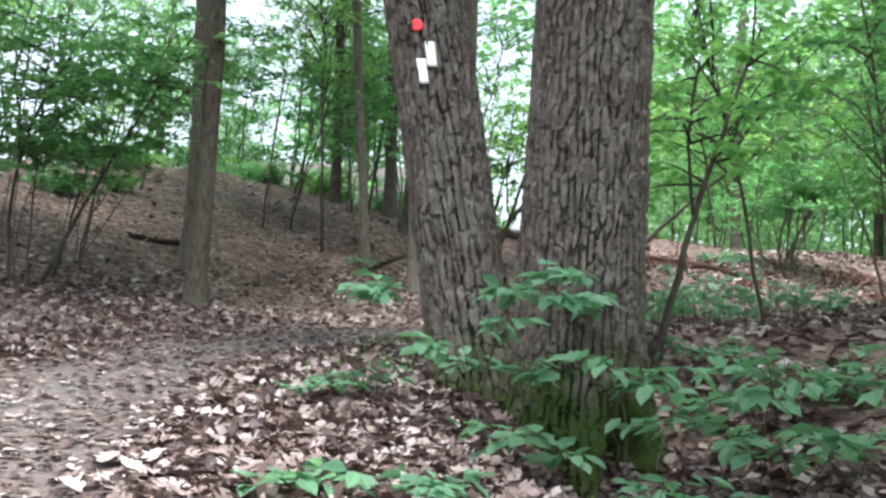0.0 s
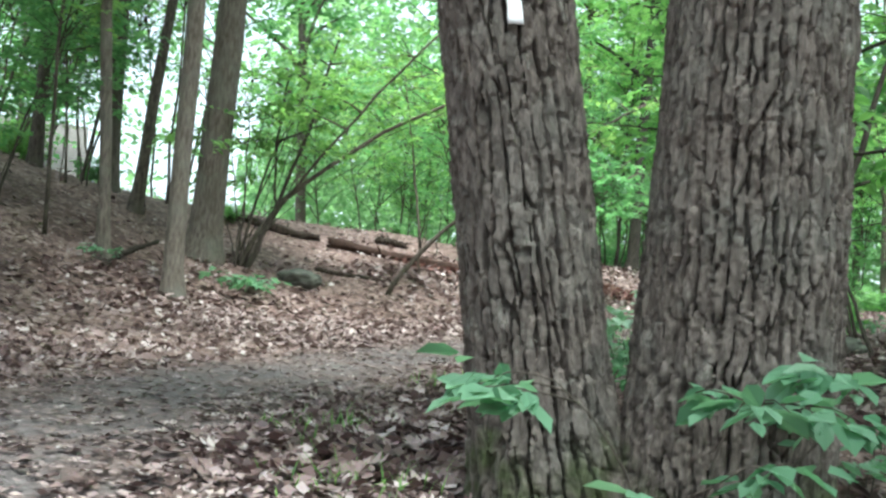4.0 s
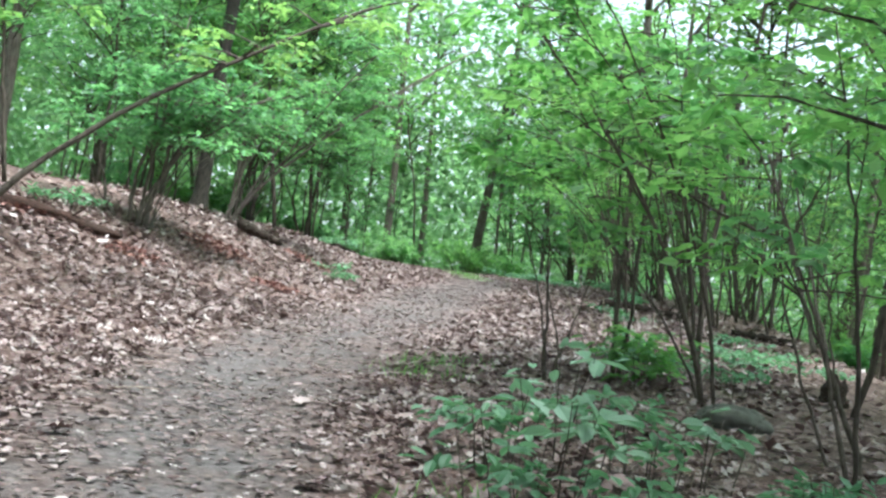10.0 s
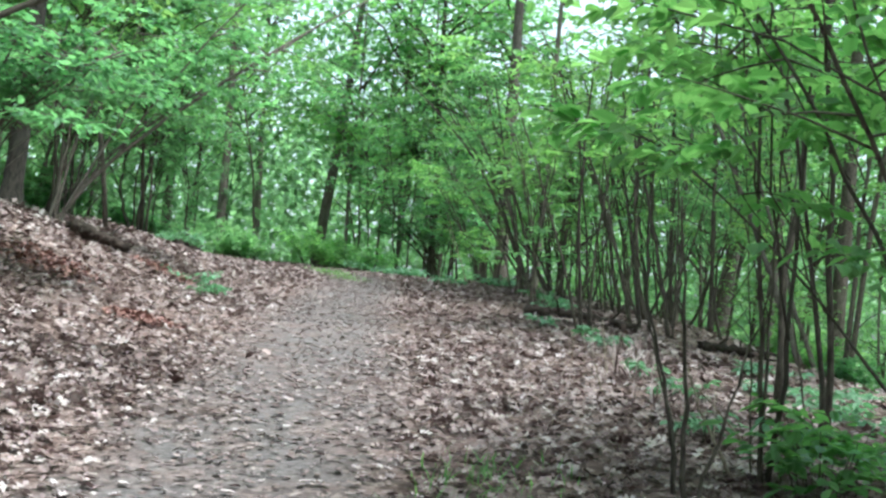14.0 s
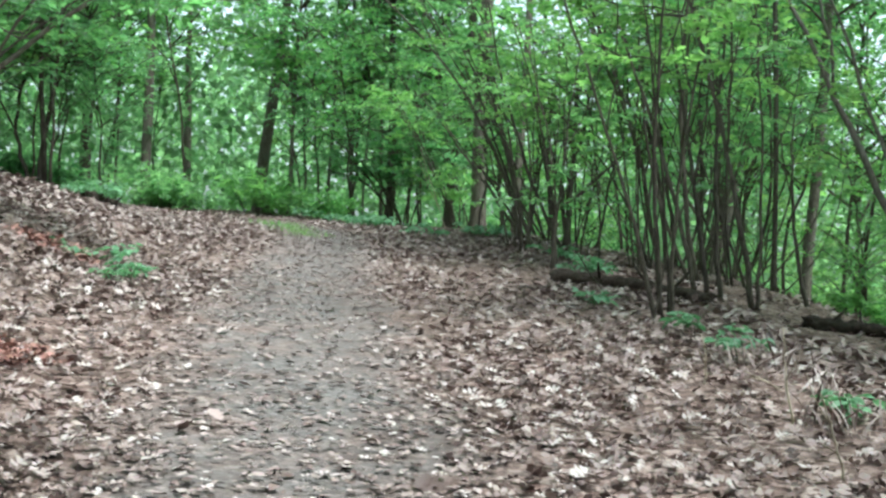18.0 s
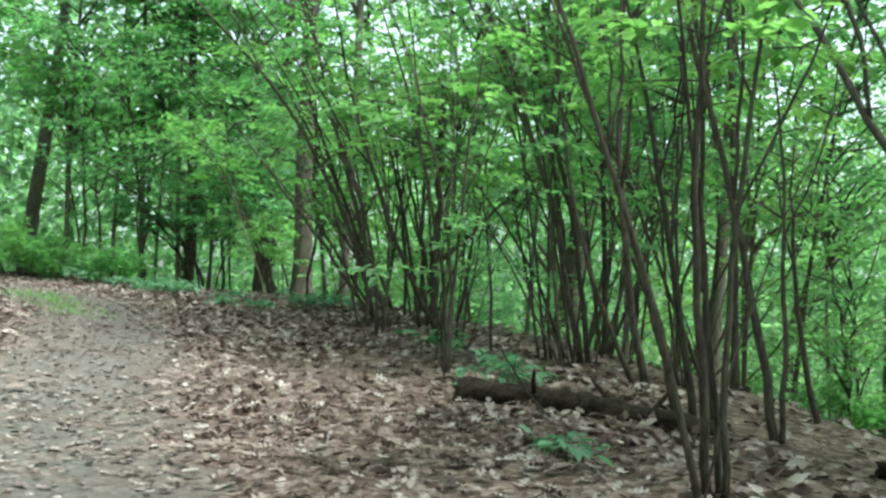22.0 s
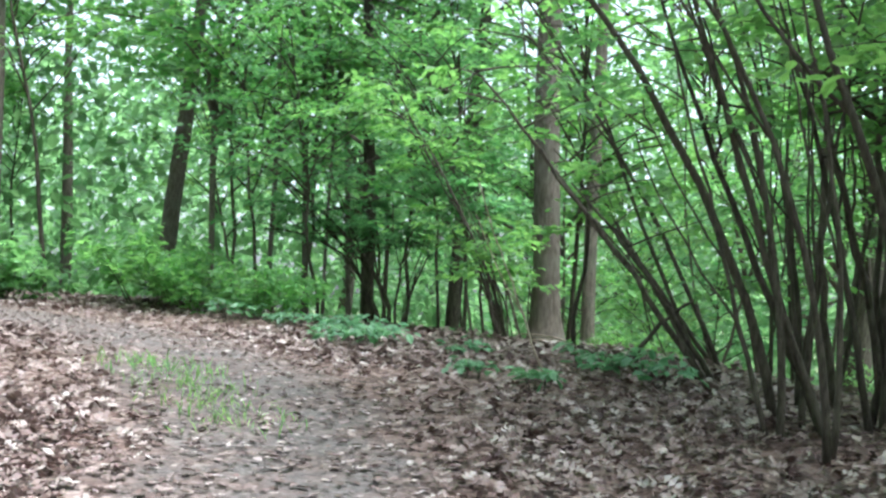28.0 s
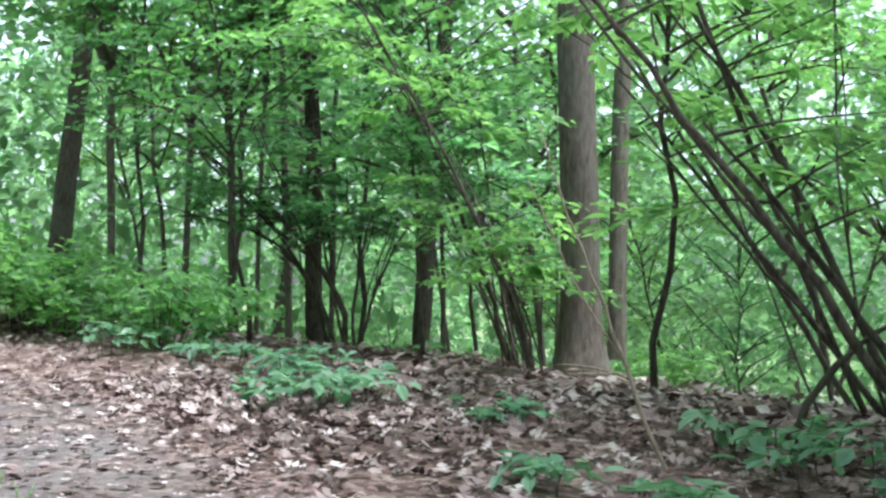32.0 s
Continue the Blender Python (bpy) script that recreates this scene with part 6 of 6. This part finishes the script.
# ---- grass tufts, the house beyond the lawn ----
def grass(seed, place, wide, count, label, mat=LEAF_BRIGHT, tall=1.0):
    rng = np.random.default_rng(seed)
    a, r = rng.uniform(0, 6.283, count), wide * rng.random(count)
    x, y = place[0] + r * np.cos(a), place[1] + r * np.sin(a)
    at = np.stack([x - place[0], y - place[1], ground(x, y) - height(*place)], 1)
    blade = KITE * np.array((1.0, 0.12, 1.0))
    v, f = leaves(at, rng.uniform(0, 6.283, count), rng.uniform(0.5, 1.4, count), rng.normal(0, 0.3, count), tall * rng.uniform(0.06, 0.16, count), blade, KITE_FACES)
    ob = new("grass_tuft", mesh("grass_tuft", v, f, mat, False))
    ob.location = (*place, height(*place))
    return tagged(ob, label, "grass", kind="stuff")


for k, (x, y) in enumerate(((19.75, 28.9), (20.1, 29.4), (19.3, 28.4), (18.9, 27.9), (20.4, 29.9))):
    grass(700 + k, (x, y), 0.5, 110, "sparse green grass growing on the trail")
for k, (x, y) in enumerate(((-0.4, 9.6), (1.0, 11.2), (4.9, 15.8), (5.6, 16.2), (2.0, 12.6), (-0.6, 8.6))):
    grass(720 + k, (x, y), 0.5, 120, "thin grass at the edge of the trail")


for k, (x, y) in enumerate(((10.9, 17.8), (10.1, 17.5), (12.2, 18.4), (8.8, 16.6), (9.6, 16.9), (11.6, 18.4))):
    grass(730 + k, (x, y), 0.3, 26, "sparse dry tan grass among the fallen leaves", DEAD_LEAF, 2.2)


def block(x0, x1, y0, y1, z0, z1):
    v = np.array([(x, y, z) for x in (x0, x1) for y in (y0, y1) for z in (z0, z1)], float)
    return v, np.array([(0, 1, 3, 2), (4, 6, 7, 5), (0, 4, 5, 1), (2, 3, 7, 6), (0, 2, 6, 4), (1, 5, 7, 3)])


SIDING = plain_material("siding", (0.62, 0.65, 0.68), (0.72, 0.74, 0.77), 4, 0.6)
SHINGLE = plain_material("shingle", (0.06, 0.055, 0.05), (0.12, 0.11, 0.1), 12, 0.9)
hx, hy = -8.0, 50.0
house = thing("house", (hx, hy, height(hx, hy)), "pale grey house with lapped siding beyond the lawn", "house")
v, f = block(-6.5, 6.5, 0, 7, -2.0, 5.0)
wall = part("wall", mesh("wall", v, f, SIDING, False), house)
board_v, board_f = block(-6.52, 6.52, -0.03, 0.0, 0.0, 0.19)
board_mesh = mesh("board", board_v, board_f, SIDING, False)
for k in range(25):
    part("board", board_mesh, wall, at=(0, -0.005, 0.2 * k - 0.1))
v = np.array([(-7, -0.6, 4.9), (7, -0.6, 4.9), (7, 3.5, 7.6), (-7, 3.5, 7.6), (7, 7.6, 4.9), (-7, 7.6, 4.9), (-7, -0.6, 5.1), (7, -0.6, 5.1), (7, 3.5, 7.8), (-7, 3.5, 7.8), (7, 7.6, 5.1), (-7, 7.6, 5.1)])
f = np.array([(6, 7, 8, 9), (9, 8, 10, 11), (0, 3, 2, 1), (3, 5, 4, 2), (0, 1, 7, 6), (5, 11, 10, 4), (0, 6, 9, 3), (3, 9, 11, 5), (1, 2, 8, 7), (2, 4, 10, 8)])
part("roof", mesh("roof", v, f, SHINGLE, False), house, "dark shingled gable roof")


# ---- distant woods closing the view ----
def distant_woods():
    """Leaf masses of the far trees, past the reach of the single ones."""
    rng = np.random.default_rng(900)
    for count, near, far, least, most, sparse in ((190000, 30, 60, 0.24, 0.5, 0.85), (120000, 52, 95, 0.6, 1.1, 1.0)):
        a, d = rng.uniform(-0.5, 2.0, count), rng.uniform(near, far, count)
        x, y = 14 + d * np.cos(a), 18 + d * np.sin(a)
        side, _ = offset(x, y)
        lump = clump_noise(0.5 * x, 0.5 * y, 9)
        bearing = np.degrees(np.arctan2(x, y))
        gap = (bearing > -30) & (bearing < 7) & (y > 0)
        keep = ((np.abs(side) > 10) | (y > 41)) & (rng.random(count) < np.where(side < -10, 0.66, 0.95)) & (rng.random(count) < np.clip(sparse + 0.5 * lump, 0.1, 1)) & (~gap | (rng.random(count) < 0.08))
        x, y = x[keep], y[keep]
        n = len(x)
        z = ground(x, y) + (16 if near < 40 else 26) * rng.random(n) ** 0.9 * np.clip(0.85 + 0.25 * clump_noise(0.4 * x, 0.4 * y, 4), 0.4, 1.2)
        v, f = leaves(np.stack([x, y, z], 1), rng.uniform(0, 6.283, n), rng.normal(-0.3, 0.6, n), rng.normal(0, 0.7, n), rng.uniform(least, most, n))
        tagged(new("distant_foliage", mesh("distant_foliage", v, f, LEAF_HAZED, False)), "hazy green foliage of the distant woods", "foliage", kind="stuff")


distant_woods()


# ---- single fallen oak leaves where the trail passes closest ----
def oak_leaf(seed):
    """A lobed, curled dry leaf, one metre long at scale one."""
    rng = np.random.default_rng(seed)
    u = np.linspace(0, 1, 10)
    wide = 0.03 + 0.3 * np.sin(np.pi * u) ** 0.7 * (1 + 0.42 * np.cos(2 * np.pi * 3.5 * u + 0.4))
    curl, bend = rng.uniform(0.3, 1.3), rng.uniform(-0.25, 0.35)
    rise = bend * (u - 0.5) ** 2
    rib = np.stack([u - 0.5, 0 * u, rise], 1)
    left = np.stack([u - 0.5 + 0.05, wide, rise + curl * wide ** 2 + rng.normal(0, 0.015, 10)], 1)
    right = np.stack([u - 0.5 + 0.05, -wide, rise + curl * wide ** 2 + rng.normal(0, 0.015, 10)], 1)
    i = np.arange(9)
    faces = np.concatenate([np.stack([i, i + 1, i + 11, i + 10], 1), np.stack([i + 1, i, i + 20, i + 21], 1)])
    return mesh("fallen_leaf", np.concatenate([rib, left, right]), faces, OAK_LEAF)


leaf_shapes = [oak_leaf(940 + k) for k in range(6)]
rng = np.random.default_rng(950)
for k in range(300):
    if k < 190:
        x, y = rng.uniform(-1.6, 1.4), rng.uniform(3.2, 7.6)
    else:
        step, away = int(rng.uniform(56, 172)), rng.choice((-1, 1)) * rng.uniform(0.4, 2.4)
        x, y = TRAIL[step, 0] - TANGENT[step, 1] * away, TRAIL[step, 1] + TANGENT[step, 0] * away
    leaf = new("fallen_leaf", leaf_shapes[k % 6])
    leaf.parent = earth
    leaf.matrix_basis = Matrix.LocRotScale((x, y, height(x, y) + rng.uniform(0.02, 0.06)), Euler((rng.normal(0, 0.25), rng.normal(0, 0.25), rng.uniform(0, 6.283))), (rng.uniform(0.11, 0.17),) * 3)
